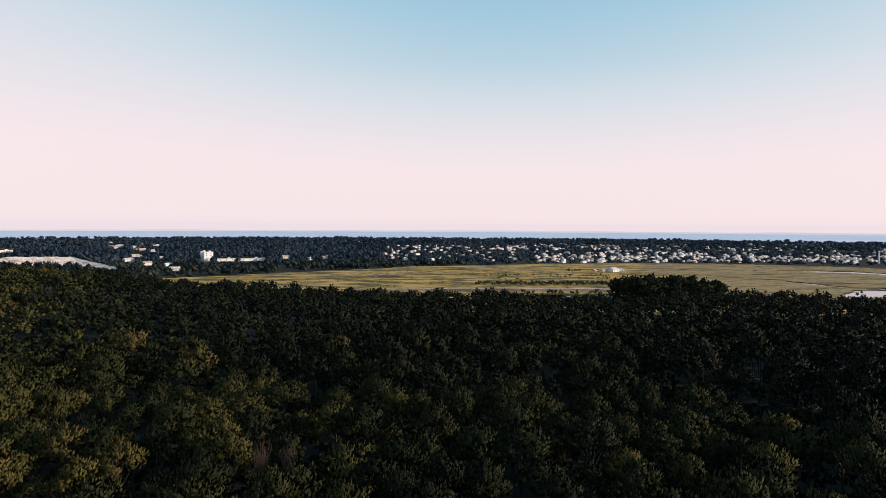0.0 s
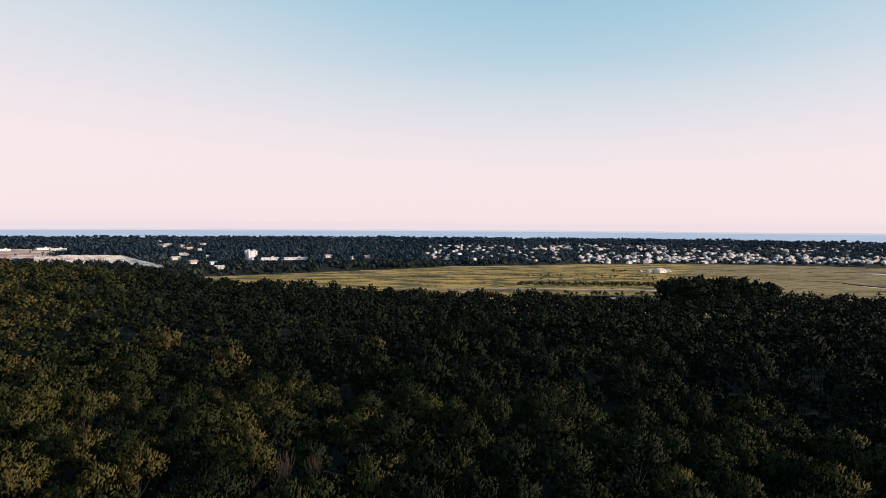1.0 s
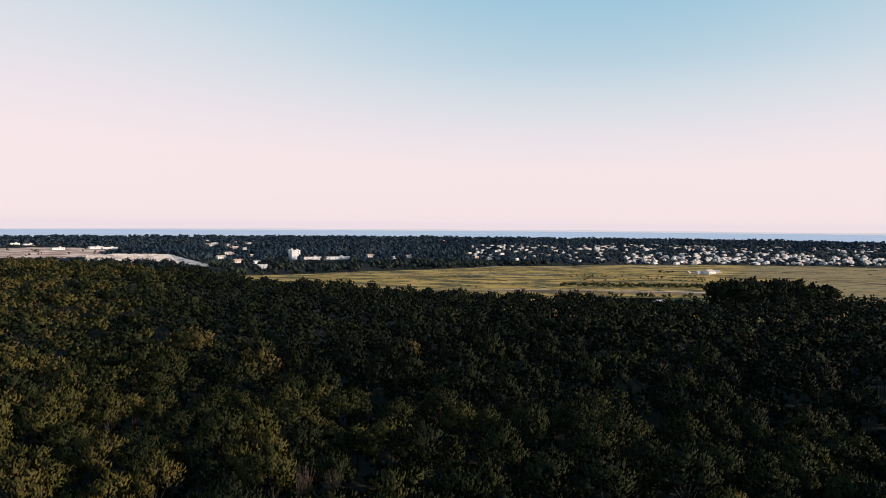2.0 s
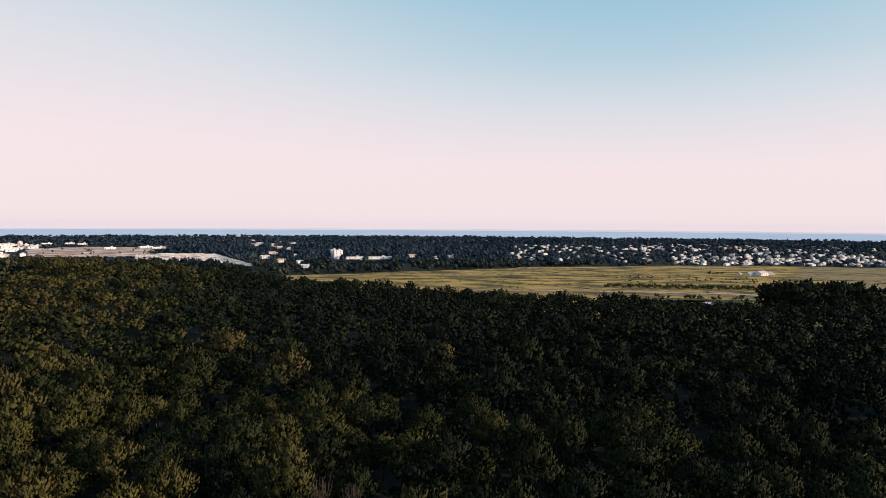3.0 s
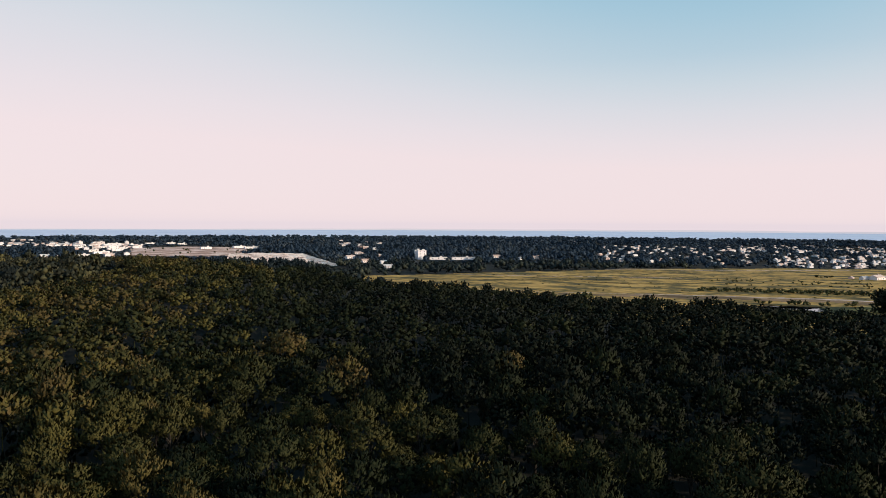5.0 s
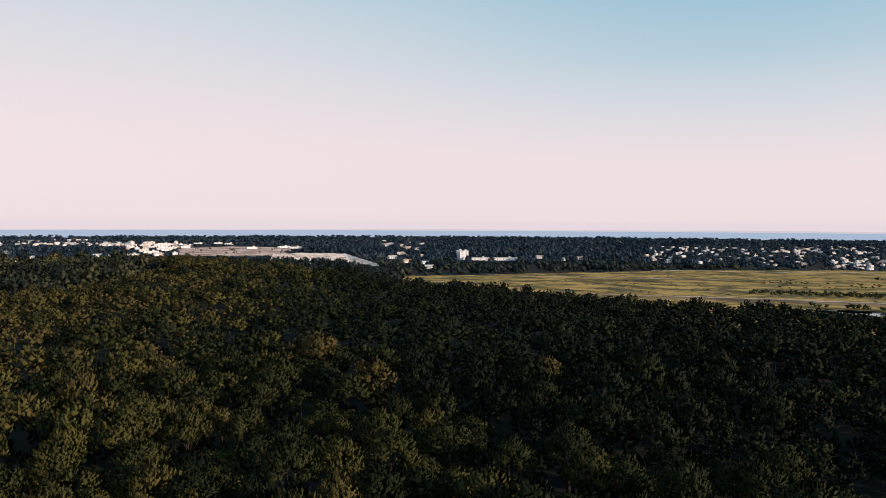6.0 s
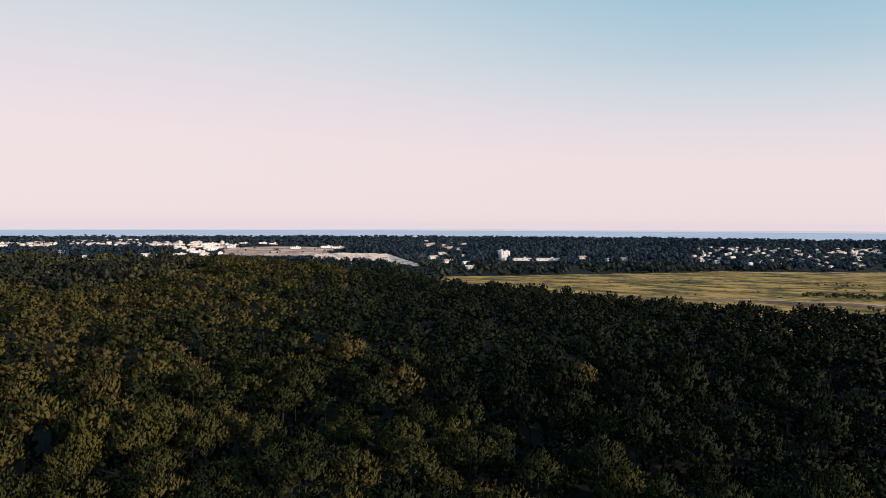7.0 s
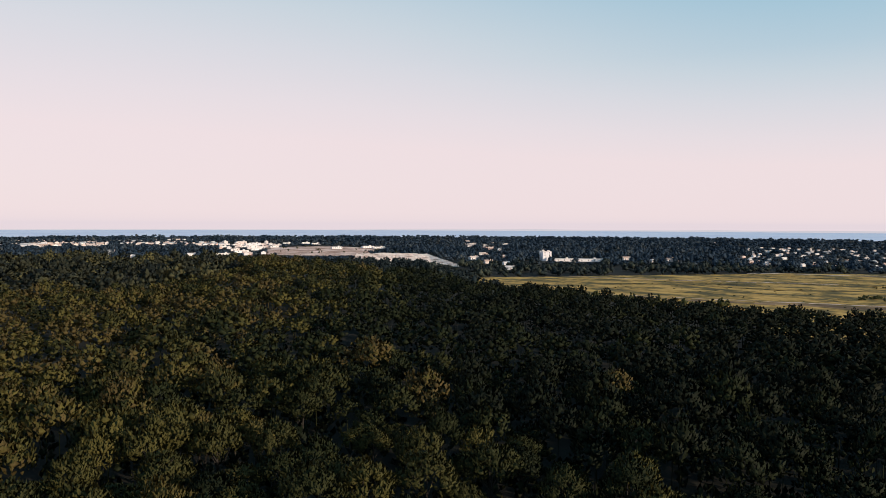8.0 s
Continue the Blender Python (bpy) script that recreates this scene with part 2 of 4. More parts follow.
def inside(poly, x, y):
    c = np.zeros(np.shape(x), bool)
    for (x0, y0), (x1, y1) in zip(poly, poly[1:] + poly[:1]):
        hit_ = ((y0 > y) != (y1 > y))
        c ^= hit_ & (x < (x1 - x0) * (y - y0) / ((y1 - y0) or 1e-9) + x0)
    return c


def ribbon(line, widths):
    """The outline of a winding strip along a line of points."""
    left, right = [], []
    for i, (x, y) in enumerate(line):
        (ax, ay), (bx, by) = line[max(i - 1, 0)], line[min(i + 1, len(line) - 1)]
        d = math.hypot(bx - ax, by - ay)
        nx, ny, w = -(by - ay) / d, (bx - ax) / d, widths[i] / 2
        left.append((x + nx * w, y + ny * w)), right.append((x - nx * w, y - ny * w))
    return left + right[::-1]


def patch(name, poly, step, zfun, mat, label, category, holes=(), fray=0.0):
    xs, ys = [p[0] for p in poly], [p[1] for p in poly]
    gx, gy = np.arange(min(xs) - step, max(xs) + step, step), np.arange(min(ys) - step, max(ys) + step, step)
    X, Y = np.meshgrid(gx, gy, indexing="ij")
    v = np.stack([X, Y, zfun(X, Y)], -1).reshape(-1, 3)
    cx, cy = X[:-1, :-1] + step / 2, Y[:-1, :-1] + step / 2
    fx, fy = cx + fray * wob(cx, cy, 22, 2.0), cy + fray * wob(cx, cy, 17, 4.0)
    keep = inside(poly, fx, fy)
    for h in holes:
        keep &= ~inside(h, cx + 2 * wob(cx, cy, 15, 5.0), cy + 2 * wob(cx, cy, 12, 7.0))
    i, j = np.nonzero(keep)
    n = len(gy)
    q = np.stack([i * n + j, (i + 1) * n + j, (i + 1) * n + j + 1, i * n + j + 1], -1)
    used, inv = np.unique(q.ravel(), return_inverse=True)
    return sheet(name, v[used], inv.reshape(-1, 4), mat, label, category)


radii = np.concatenate([np.linspace(0.0, 560, 90), np.geomspace(575, 4890, 90)])
ring_sheet("ground", radii, 200, terrain, M_floor, "dark leaf-littered ground under the woods and fields", "ground")
ring_sheet("water_sea", np.geomspace(2440, 4890, 40), 200, lambda x, y: 3.2 + 0 * x, M_sea, "calm hazy blue bay water reaching the horizon", "sea")

MARSH = [(-272, 640), (-228, 672), (-170, 726), (-93, 787), (-34, 850), (56, 886), (150, 930), (270, 952), (403, 948), (483, 900), (620, 890), (1000, 860), (1100, 420), (240, 398), (0, 400), (-90, 412), (-170, 450), (-250, 560)]
CREEKS = [
    [(58, 499), (66, 492), (80, 489), (93, 490), (97, 500), (92, 509), (78, 511), (66, 506)],
    ribbon([(262, 700), (299, 690), (322, 668), (331, 640), (338, 606), (352, 580), (400, 575), (520, 590)], [3, 4, 7, 9, 11, 12, 14, 14]),
    ribbon([(300, 500), (322, 520), (345, 540), (380, 545), (450, 548), (560, 540), (700, 560)], [16, 30, 44, 48, 52, 50, 50]),
    ribbon([(395, 812), (430, 800), (462, 786), (490, 758), (540, 742), (640, 740)], [8, 22, 34, 34, 26, 24]),
    ribbon([(58, 501), (70, 505), (86, 508), (97, 507)], [5, 10, 11, 5]),
    ribbon([(30, 628), (80, 640), (140, 632), (200, 660), (250, 655)], [2.5, 3, 3.5, 3, 3]),
    ribbon([(-150, 640), (-90, 655), (-20, 640), (40, 668)], [2.5, 3, 3, 2.5]),
    ribbon([(120, 720), (180, 700), (240, 722), (300, 745), (380, 730), (470, 700)], [3, 3.5, 4, 5, 5, 5]),
]
ditch = random.Random(5)
for _ in range(13):     # narrow winding ditches
    u, v, n = ditch.uniform(-190, 520), ditch.uniform(560, 900), ditch.randint(4, 8)
    line = [(u + 22 * k, v + ditch.uniform(-9, 9) + 2.5 * k * ditch.uniform(-1, 1)) for k in range(n)]
    CREEKS.append(ribbon(line, [2 + ditch.uniform(1.0, 4.5) * math.sin(math.pi * (k + 0.4) / n) for k in range(n)]))


def marsh_z(x, y):
    return 0.42 + 0.22 * wob(x, y, 26, 3.0) + 0.16 * wob(x * 0.6, y * 1.8, 9, 1.0) + 0.10 * wob(x, y * 1.4, 4.3, 6.0)


patch("ground_marsh", MARSH, 3.0, marsh_z, M_marsh, "golden-green salt marsh grass flat cut by small channels", "marsh", CREEKS, fray=5)
patch("ground_marsh_dry", [(205, 520), (232, 640), (215, 760), (290, 940), (403, 944), (483, 896), (620, 886), (1000, 856), (1095, 430), (420, 410)], 4.0, lambda x, y: marsh_z(x, y) + 0.07, M_marsh_dry, "dry grey-brown salt marsh grass streaked with mud", "marsh", CREEKS, fray=16)
patch("ground_mud", MARSH, 12, lambda x, y: -0.12 + 0 * x, M_mud, "wet brown mud below the marsh grass", "mud")
for c in CREEKS[:5]:
    patch("water_creek", [(x, y) for x, y in c], 3, lambda x, y: -0.02 + 0 * x, M_river, "still pale tidal creek water in the marsh", "creek", fray=0)
patch("ground_track", ribbon([(-130, 540), (-40, 548), (30, 556), (110, 560), (180, 548), (230, 560)], [1.5, 2, 4, 9, 6, 3]), 2.0, lambda x, y: marsh_z(x, y) + 0.30, M_track, "bare pale earth track across the marsh", "track", fray=2.5)
patch("ground_mudflat", ribbon([(-150, 528), (-40, 538), (30, 545), (110, 548), (180, 536), (235, 545)], [4, 9, 13, 15, 11, 5]), 3.0, lambda x, y: marsh_z(x, y) + 0.12, M_mudflat, "drying brown mud along the marsh track", "mud", fray=8)
patch("ground_causeway", ribbon([(-60, 822), (-20, 838), (40, 842), (110, 868), (200, 905)], [5, 5, 5, 5, 4]), 2.0, lambda x, y: marsh_z(x, y) + 0.4, M_track, "pale gravel causeway along the marsh edge", "track", fray=1)
patch("ground_causeway", ribbon([(-205, 690), (-150, 690), (-60, 705), (20, 722)], [3, 3, 3, 2]), 2.0, lambda x, y: marsh_z(x, y) + 0.3, M_track, "pale gravel causeway along the marsh edge", "track", fray=1)

PLATEAU = [(-870, 985), (-835, 1080), (-716, 1085), (-665, 1030), (-612, 925), (-600, 860), (-673, 850), (-730, 830)]
patch("ground_plateau", PLATEAU, 5, lambda x, y: terrain(x, y) + 0.5 + 0.3 * wob(x, y, 30), M_site, "levelled bare brown earth of a works site", "bare ground", fray=6)


def bank():
    """A graded pale slope that falls towards the woods."""
    top, foot = [(-604, 890, 5.6), (-575, 915, 6.0), (-542, 932, 5.8), (-515, 947, 5.2), (-378, 790, 1.4)], [(-500, 735, -0.5), (-482, 744, -0.5), (-444, 769, -0.5), (-411, 788, -0.5), (-366, 769, -0.5)]
    nu, nv = 150, 56
    v = []
    for i in range(nu):
        u = i / (nu - 1) * (len(top) - 1)
        k = min(int(u), len(top) - 2)
        a = Vector(top[k]).lerp(Vector(top[k + 1]), u - k)
        b = Vector(foot[k]).lerp(Vector(foot[k + 1]), u - k)
        for j in range(nv):
            s = j / (nv - 1)
            p = a.lerp(b, s)
            step = math.floor(s * 5.999) / 6 + smooth(0.5, 0.95, (s * 6) % 1) / 6   # worked in benches
            p.z = a.z + (b.z - a.z) * float(step) + 0.7 * float(wob(p.x, p.y, 13)) + 0.4 * float(wob(p.x, p.y, 4.1, 2))
            v.append(p)
    q = [(i * nv + j, i * nv + j + 1, (i + 1) * nv + j + 1, (i + 1) * nv + j) for i in range(nu - 1) for j in range(nv - 1)]
    sheet("ground_spoil_bank", v, q, M_pale, "pale benched slope of crushed rock and rubble", "spoil bank", smooth_shade=False)


bank()


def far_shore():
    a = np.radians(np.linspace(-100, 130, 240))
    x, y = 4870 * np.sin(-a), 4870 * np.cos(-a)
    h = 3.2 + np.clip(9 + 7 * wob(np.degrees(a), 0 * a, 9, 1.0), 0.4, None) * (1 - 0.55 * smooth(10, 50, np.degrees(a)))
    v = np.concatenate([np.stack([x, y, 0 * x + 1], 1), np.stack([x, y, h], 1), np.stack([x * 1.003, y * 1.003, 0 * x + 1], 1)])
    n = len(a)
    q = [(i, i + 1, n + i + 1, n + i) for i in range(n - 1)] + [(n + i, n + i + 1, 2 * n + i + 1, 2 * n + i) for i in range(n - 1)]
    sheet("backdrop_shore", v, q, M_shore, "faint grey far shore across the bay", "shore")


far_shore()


# ---- trees ----
def unit(v):
    return v / np.maximum(np.linalg.norm(v, axis=-1, keepdims=True), 1e-9)


def core(rng, c, rx, rz, nu, nv):
    """Quads of an uneven closed lump, and the way out of it for each."""
    out = []
    pts = {}
    for j in range(nv + 1):
        for i in range(nu):
            t, a = math.pi * j / nv, 2 * math.pi * i / nu
            k = 1 + rng.uniform(-0.2, 0.2) if 0 < j < nv else 1
            pts[j, i] = (c[0] + rx * k * math.sin(t) * math.cos(a), c[1] + rx * k * math.sin(t) * math.sin(a), c[2] + rz * k * math.cos(t))
    for j in range(nv):
        for i in range(nu):
            out.append([pts[j + 1, i], pts[j + 1, (i + 1) % nu], pts[j, (i + 1) % nu], pts[j, i]])
    q = np.array(out)
    return q, unit(q - np.array(c))


def spindles(rng, p, axis, length, width, out, sides=3):
    """Leafy shoots: pointed uneven sprays, one at each place p along its axis, each bent at the tip; out is the way out of the crown there."""
    n = len(p)
    a = unit(np.cross(axis, rng.normal(size=(n, 3))))
    b = np.cross(axis, a)
    turn = rng.uniform(0, 2 * math.pi, n)
    low = p - axis * (0.5 * length)[:, None]
    tip = p + axis * (0.5 * length)[:, None] + rng.normal(size=(n, 3)) * (0.16 * length)[:, None]
    ring = []
    for k in range(sides):
        t = turn + 2 * math.pi * k / sides
        r = width * rng.uniform(0.7, 1.35, n)
        ring.append(p + axis * (rng.uniform(-0.15, 0.3, n) * length)[:, None] + (a * np.cos(t)[:, None] + b * np.sin(t)[:, None]) * r[:, None])
    qs, ns = [], []
    for k in range(sides):
        q = np.stack([low, ring[k - 1], tip, ring[k]], 1)
        f = unit(np.cross(tip - low, ring[k] - ring[k - 1]))
        back = np.sum(f * out, 1) < 0
        q[back], f[back] = q[back][:, ::-1], -f[back]
        qs.append(q)
        ns.append(np.repeat(unit(out + SPIKY * f)[:, None], 4, 1))
    return np.concatenate(qs), np.concatenate(ns)


SPIKY = 0.32


def crown(seed, height, radius, shoots, size, rings=(5, 6), core_n=(4, 2), slim=1.0, full=0.44):
    """One domed crown: rounded lobes in tiers, set with leafy shoots."""
    rng = np.random.RandomState(seed)
    lobes = [(rng.uniform(-0.1, 0.1), rng.uniform(-0.1, 0.1), -0.40, rng.uniform(0.42, 0.5))]
    for n, r0, z0, z1 in ((rings[0], 0.52, -0.5, -0.78), (rings[1], 0.76, -0.95, -1.3)):
        a0 = rng.uniform(0, 6.28)
        for k in range(n):
            a, rr = a0 + 2 * math.pi * (k + rng.uniform(-0.28, 0.28)) / n, r0 * rng.uniform(0.8, 1.18)
            lobes.append((rr * math.cos(a), rr * math.sin(a), rng.uniform(z1, z0), rng.uniform(0.34, 0.5)))
    total = sum(r * r for *_, r in lobes)
    centre = np.array([0, 0, height - radius])
    qs, ns = [], []
    for x, y, z, r in lobes:
        c, lr = np.array([x * radius, y * radius, height + z * radius]), r * radius
        q, m = core(rng, c, lr * full, lr * full, *core_n)
        qs.append(q), ns.append(m)
        n = max(2, int(shoots * r * r / total))
        whole = unit(c - centre + 1e-6)
        d = unit(rng.normal(size=(n, 3)) + whole * 0.8 + np.array([0, 0, 0.45]))
        p = c + d * lr * rng.uniform(0.5, 1.14, (n, 1))
        axis = unit(d * 0.5 + np.array([0, 0, 0.85]) + rng.normal(size=(n, 3)) * 0.16)
        q, m = spindles(rng, p, axis, size * slim * rng.uniform(1.4, 2.5, n), size / slim * rng.uniform(0.40, 0.66, n), unit(d + 0.4 * whole))
        qs.append(q), ns.append(m)
    return np.concatenate(qs), np.concatenate(ns)


def joined(*pieces):
    return np.concatenate([q for q, m in pieces]), np.concatenate([m for q, m in pieces])


def stem_quads(height, r0, sides=3):
    out = []
    for i in range(sides):
        a, b = 2 * math.pi * i / sides, 2 * math.pi * (i + 1) / sides
        out.append([(r0 * math.cos(a), r0 * math.sin(a), -0.6), (r0 * math.cos(b), r0 * math.sin(b), -0.6),
                    (0.4 * r0 * math.cos(b), 0.4 * r0 * math.sin(b), height * 0.6), (0.4 * r0 * math.cos(a), 0.4 * r0 * math.sin(a), height * 0.6)])
    q = np.array(out)
    return q, unit(q * np.array([1, 1, 0]))


def quad_mesh(name, quads, mat, tint=None, normals=None):
    me = bpy.data.meshes.new(name)
    n = len(quads)
    me.vertices.add(4 * n)
    me.vertices.foreach_set("co", quads.astype(np.float32).ravel())
    me.loops.add(4 * n)
    me.loops.foreach_set("vertex_index", np.arange(4 * n, dtype=np.int32))
    me.polygons.add(n)
    me.polygons.foreach_set("loop_start", np.arange(0, 4 * n, 4, dtype=np.int32))
    if tint is not None:
        at = me.attributes.new("tint", "FLOAT", "FACE")
        at.data.foreach_set("value", tint.astype(np.float32))
    me.update(calc_edges=True)
    if normals is not None:
        at = me.attributes.new("custom_normal", "FLOAT_VECTOR", "CORNER")
        at.data.foreach_set("vector", normals.astype(np.float32).ravel())
    me.materials.append(mat)
    return me


def stand(name, templates, pts, scales, tints, mat, label, category, seed):
    """One mesh of many trees: pts x, y, z."""
    rng = np.random.RandomState(seed)
    pick, spin = rng.randint(len(templates), size=len(pts)), rng.uniform(0, 2 * math.pi, len(pts))
    qs, ns, ts = [], [], []
    for k, (tq, tn) in enumerate(templates):
        m = np.nonzero(pick == k)[0]
        if not len(m):
            continue
        c, s = np.cos(spin[m])[:, None, None], np.sin(spin[m])[:, None, None]
        sc = scales[m][:, :, None, None]
        X = (tq[None, :, :, 0] * c - tq[None, :, :, 1] * s) * sc[:, 0] + pts[m, 0][:, None, None]
        Y = (tq[None, :, :, 0] * s + tq[None, :, :, 1] * c) * sc[:, 0] + pts[m, 1][:, None, None]
        Z = tq[None, :, :, 2] * sc[:, 1] + pts[m, 2][:, None, None]
        qs.append(np.stack([X, Y, Z], -1).reshape(-1, 4, 3))
        U, V = tn[None, :, :, 0] * c - tn[None, :, :, 1] * s, tn[None, :, :, 0] * s + tn[None, :, :, 1] * c
        ns.append(np.stack([U, V, tn[None, :, :, 2] + 0 * U], -1).reshape(-1, 4, 3))
        ts.append(np.repeat(tints[m], len(tq)))
    me = quad_mesh(name, np.concatenate(qs), mat, np.concatenate(ts), np.concatenate(ns))
    return tagged(new(name, me), label, category, kind="stuff")


def tube(bm, pts, radii, sides=6):
    rings = []
    for i, p in enumerate(pts):
        d = (Vector(pts[min(i + 1, len(pts) - 1)]) - Vector(pts[max(i - 1, 0)])).normalized()
        a = d.orthogonal().normalized()
        b = d.cross(a)
        rings.append([bm.verts.new(Vector(p) + (a * math.cos(2 * math.pi * k / sides) + b * math.sin(2 * math.pi * k / sides)) * radii[i]) for k in range(sides)])
    for r0, r1 in zip(rings, rings[1:]):
        for k in range(sides):
            bm.faces.new((r0[k], r0[(k + 1) % sides], r1[(k + 1) % sides], r1[k]))
    bm.faces.new(rings[-1])
    bm.faces.new(rings[0][::-1])


def part(name, bm, mat, parent, label=""):
    me = bpy.data.meshes.new(name)
    bm.to_mesh(me)
    bm.free()
    me.materials.append(mat)
    ob = new(name, me)
    ob.parent = parent
    return tagged(ob, label)


NEAR_LABELS = {"foliage_green": "broadleaf tree with dense dark green leafy crown in the woodland", "foliage_olive": "broadleaf tree with olive-green leafy crown in the woodland",
               "foliage_yellowing": "yellowing broadleaf tree with golden-olive crown in the woodland"}


def near_tree(seed, height, radius, leaf):
    rnd = random.Random(seed)
    root = tagged(new("tree"), NEAR_LABELS[leaf.name], "tree", "woodland trees")
    bm = bmesh.new()
    lean = rnd.uniform(-0.4, 0.4)
    tube(bm, [(0, 0, -0.5), (lean * 0.3, 0.1, height * 0.25), (lean, 0.2, height * 0.5), (lean, 0, height * 0.85)], [0.30, 0.23, 0.15, 0.04])
    for k in range(6):
        a, z = 2 * math.pi * k / 6 + rnd.uniform(-0.4, 0.4), height * rnd.uniform(0.32, 0.5)
        q = rnd.uniform(0.4, 0.6) * radius
        tube(bm, [(lean * z / height, 0, z), (q * 0.5 * math.cos(a), q * 0.5 * math.sin(a), z + height * 0.10), (q * math.cos(a), q * math.sin(a), z + height * 0.24)], [0.12, 0.08, 0.03], 5)
    part("trunk", bm, M_bark, root)
    quads, out = crown(seed, height, radius, 820, 0.31, (6, 7), (4, 2), slim=1.12)
    top = new("crown", quad_mesh("crown", quads, leaf, normals=out))
    top.parent = root
    return root


def dead_tree(x, y, height, spread):
    rnd = random.Random(7)
    root = tagged(new("dead_tree"), "bare reddish-brown dead tree with upright twigs among the woods", "tree")
    bm = bmesh.new()
    tube(bm, [(0, 0, -0.4), (0.2, 0, height * 0.3), (0.1, 0.1, height * 0.5)], [0.22, 0.16, 0.10])
    part("trunk", bm, M_bark, root, "pale grey dead trunk")
    for k in range(22):
        a = rnd.uniform(0, 2 * math.pi)
        bm = bmesh.new()
        z0, e = height * rnd.uniform(0.25, 0.5), spread * rnd.uniform(0.3, 1.0)
        ex, ey, ez = e * math.cos(a), e * math.sin(a), height * rnd.uniform(0.8, 1.0)
        tube(bm, [(0.1, 0, z0), (ex * 0.55, ey * 0.55, (z0 + ez) * 0.52), (ex, ey, ez)], [0.07, 0.045, 0.02], 4)
        for j in range(9):
            s = rnd.uniform(0.3, 0.95)
            b = Vector((ex * s, ey * s, z0 + (ez - z0) * s))
            tube(bm, [b, b + Vector((rnd.uniform(-0.6, 0.6), rnd.uniform(-0.6, 0.6), rnd.uniform(0.6, 1.5)))], [0.045, 0.02], 3)
        part("branch", bm, M_dead, root)
    root.matrix_basis = pose(x, y, float(terrain(x, y)), 0, 0, 20)


rng = np.random.RandomState(3)
STEP = 8.7
gx, gy = np.meshgrid(np.arange(-470, 400, STEP), np.arange(-70, 430, STEP))
gx = (gx + rng.uniform(-3.8, 3.8, gx.shape)).ravel()
gy = (gy + rng.uniform(-3.8, 3.8, gy.shape)).ravel()
keep = (gy < forest_edge(gx)) & ~beyond(gx, gy)
gap = wob(gx, gy, 19, 0.7) + 0.5 * wob(gx, gy, 60, 2.2)                 # glades and thin places
keep &= (gap > -0.78 + 0.10 * smooth(-20, 80, gx)) | (gy > 190)
keep &= (np.hypot(gx + 29.6, gy - 111) > 3.6) & (np.hypot(gx + 25.4, gy - 111) > 3.2)
GOLD = [(-14.5, 104.7), (-42, 118), (-57, 106), (-40, 125), (-53, 111), (56, 160), (-91, 146), (-21, 134.5), (5, 125), (-10, 153), (-66, 118), (-84, 141), (-94, 128), (-70, 104), (32, 118)]
for u, v in GOLD:
    keep &= np.hypot(gx - u, gy - v) > 4.2
glade = ~keep & (gy < forest_edge(gx)) & (gy > -60) & (gy < 290) & (gx > -230) & (gx < 110)
low_x, low_y = gx[glade], gy[glade]
gx, gy = np.concatenate([gx[keep], [u for u, v in GOLD]]), np.concatenate([gy[keep], [v for u, v in GOLD]])
gz = terrain(gx, gy)
tall = (rng.uniform(0.64, 1.16, len(gx)) + 0.14 * wob(gx, gy, 26, 3)) * (1 + 0.10 * smooth(320, 370, gy) * smooth(-140, -90, gx) * (1 + 0.7 * smooth(-10, 15, gx)) * (1 - 0.8 * smooth(38, 65, gx)))
tall += (0.98 - tall) * 0.6 * smooth(230, 330, gy)
wide = rng.uniform(0.86, 1.26, len(gx)) * (0.6 + 0.4 * tall)
lit_side = -gx - 0.6 * (gy - 120)             # yellower leaves on the slope away from the marsh, with sunlit brightness painted in
# deeper greens towards the right stand in for its shade
yellow = np.clip(0.15 + 0.23 * smooth(-60, 40, lit_side) + 0.50 * smooth(30, 105, lit_side) + 0.20 * wob(gx, gy, 40, 5) + rng.normal(0, 0.16, len(gx)), 0, 1)
dist = np.hypot(gx - 4, gy - 30)
yellow = np.clip(yellow - 0.15 * smooth(130, 200, dist) + 0.22 * smooth(90, 140, lit_side) * smooth(170, 230, dist), 0, 1)
yellow = np.clip(yellow + np.random.RandomState(8).normal(0, 0.24, len(gx)) * smooth(160, 220, dist) * smooth(20, 90, lit_side), 0, 1)
wide *= 1 + 0.17 * smooth(160, 230, dist)
near = (gx > -98) & (gx < np.minimum(40 + 0.4 * gy, 60 + 0.15 * gy)) & (gy > 86) & (gy < 172)
view = np.zeros(len(gx), bool)
for s in np.linspace(0, 1, 7):          # the wedge of land that opens before the flight line
    dx, dy = gx - 8.7 * s, gy - 59.4 * s
    view |= (np.abs(np.degrees(np.arctan2(-dx, dy)) - 29.2 * s) < 37) & (np.hypot(dx, dy) > 55)
near[-len(GOLD):] = True
mid = view & ~near & (dist < 205)
back = view & ~near & ~mid
# trees on the added rise out of view, which deepen its shade
rise = (gx > 0.65 * gy + 15) & (gx < 0.65 * gy + 150) & (gy > -40) & (gy < 330)
off = ~view & ~near & (((gx > -70) & (gx < 85) & (gy < 140)) | rise)

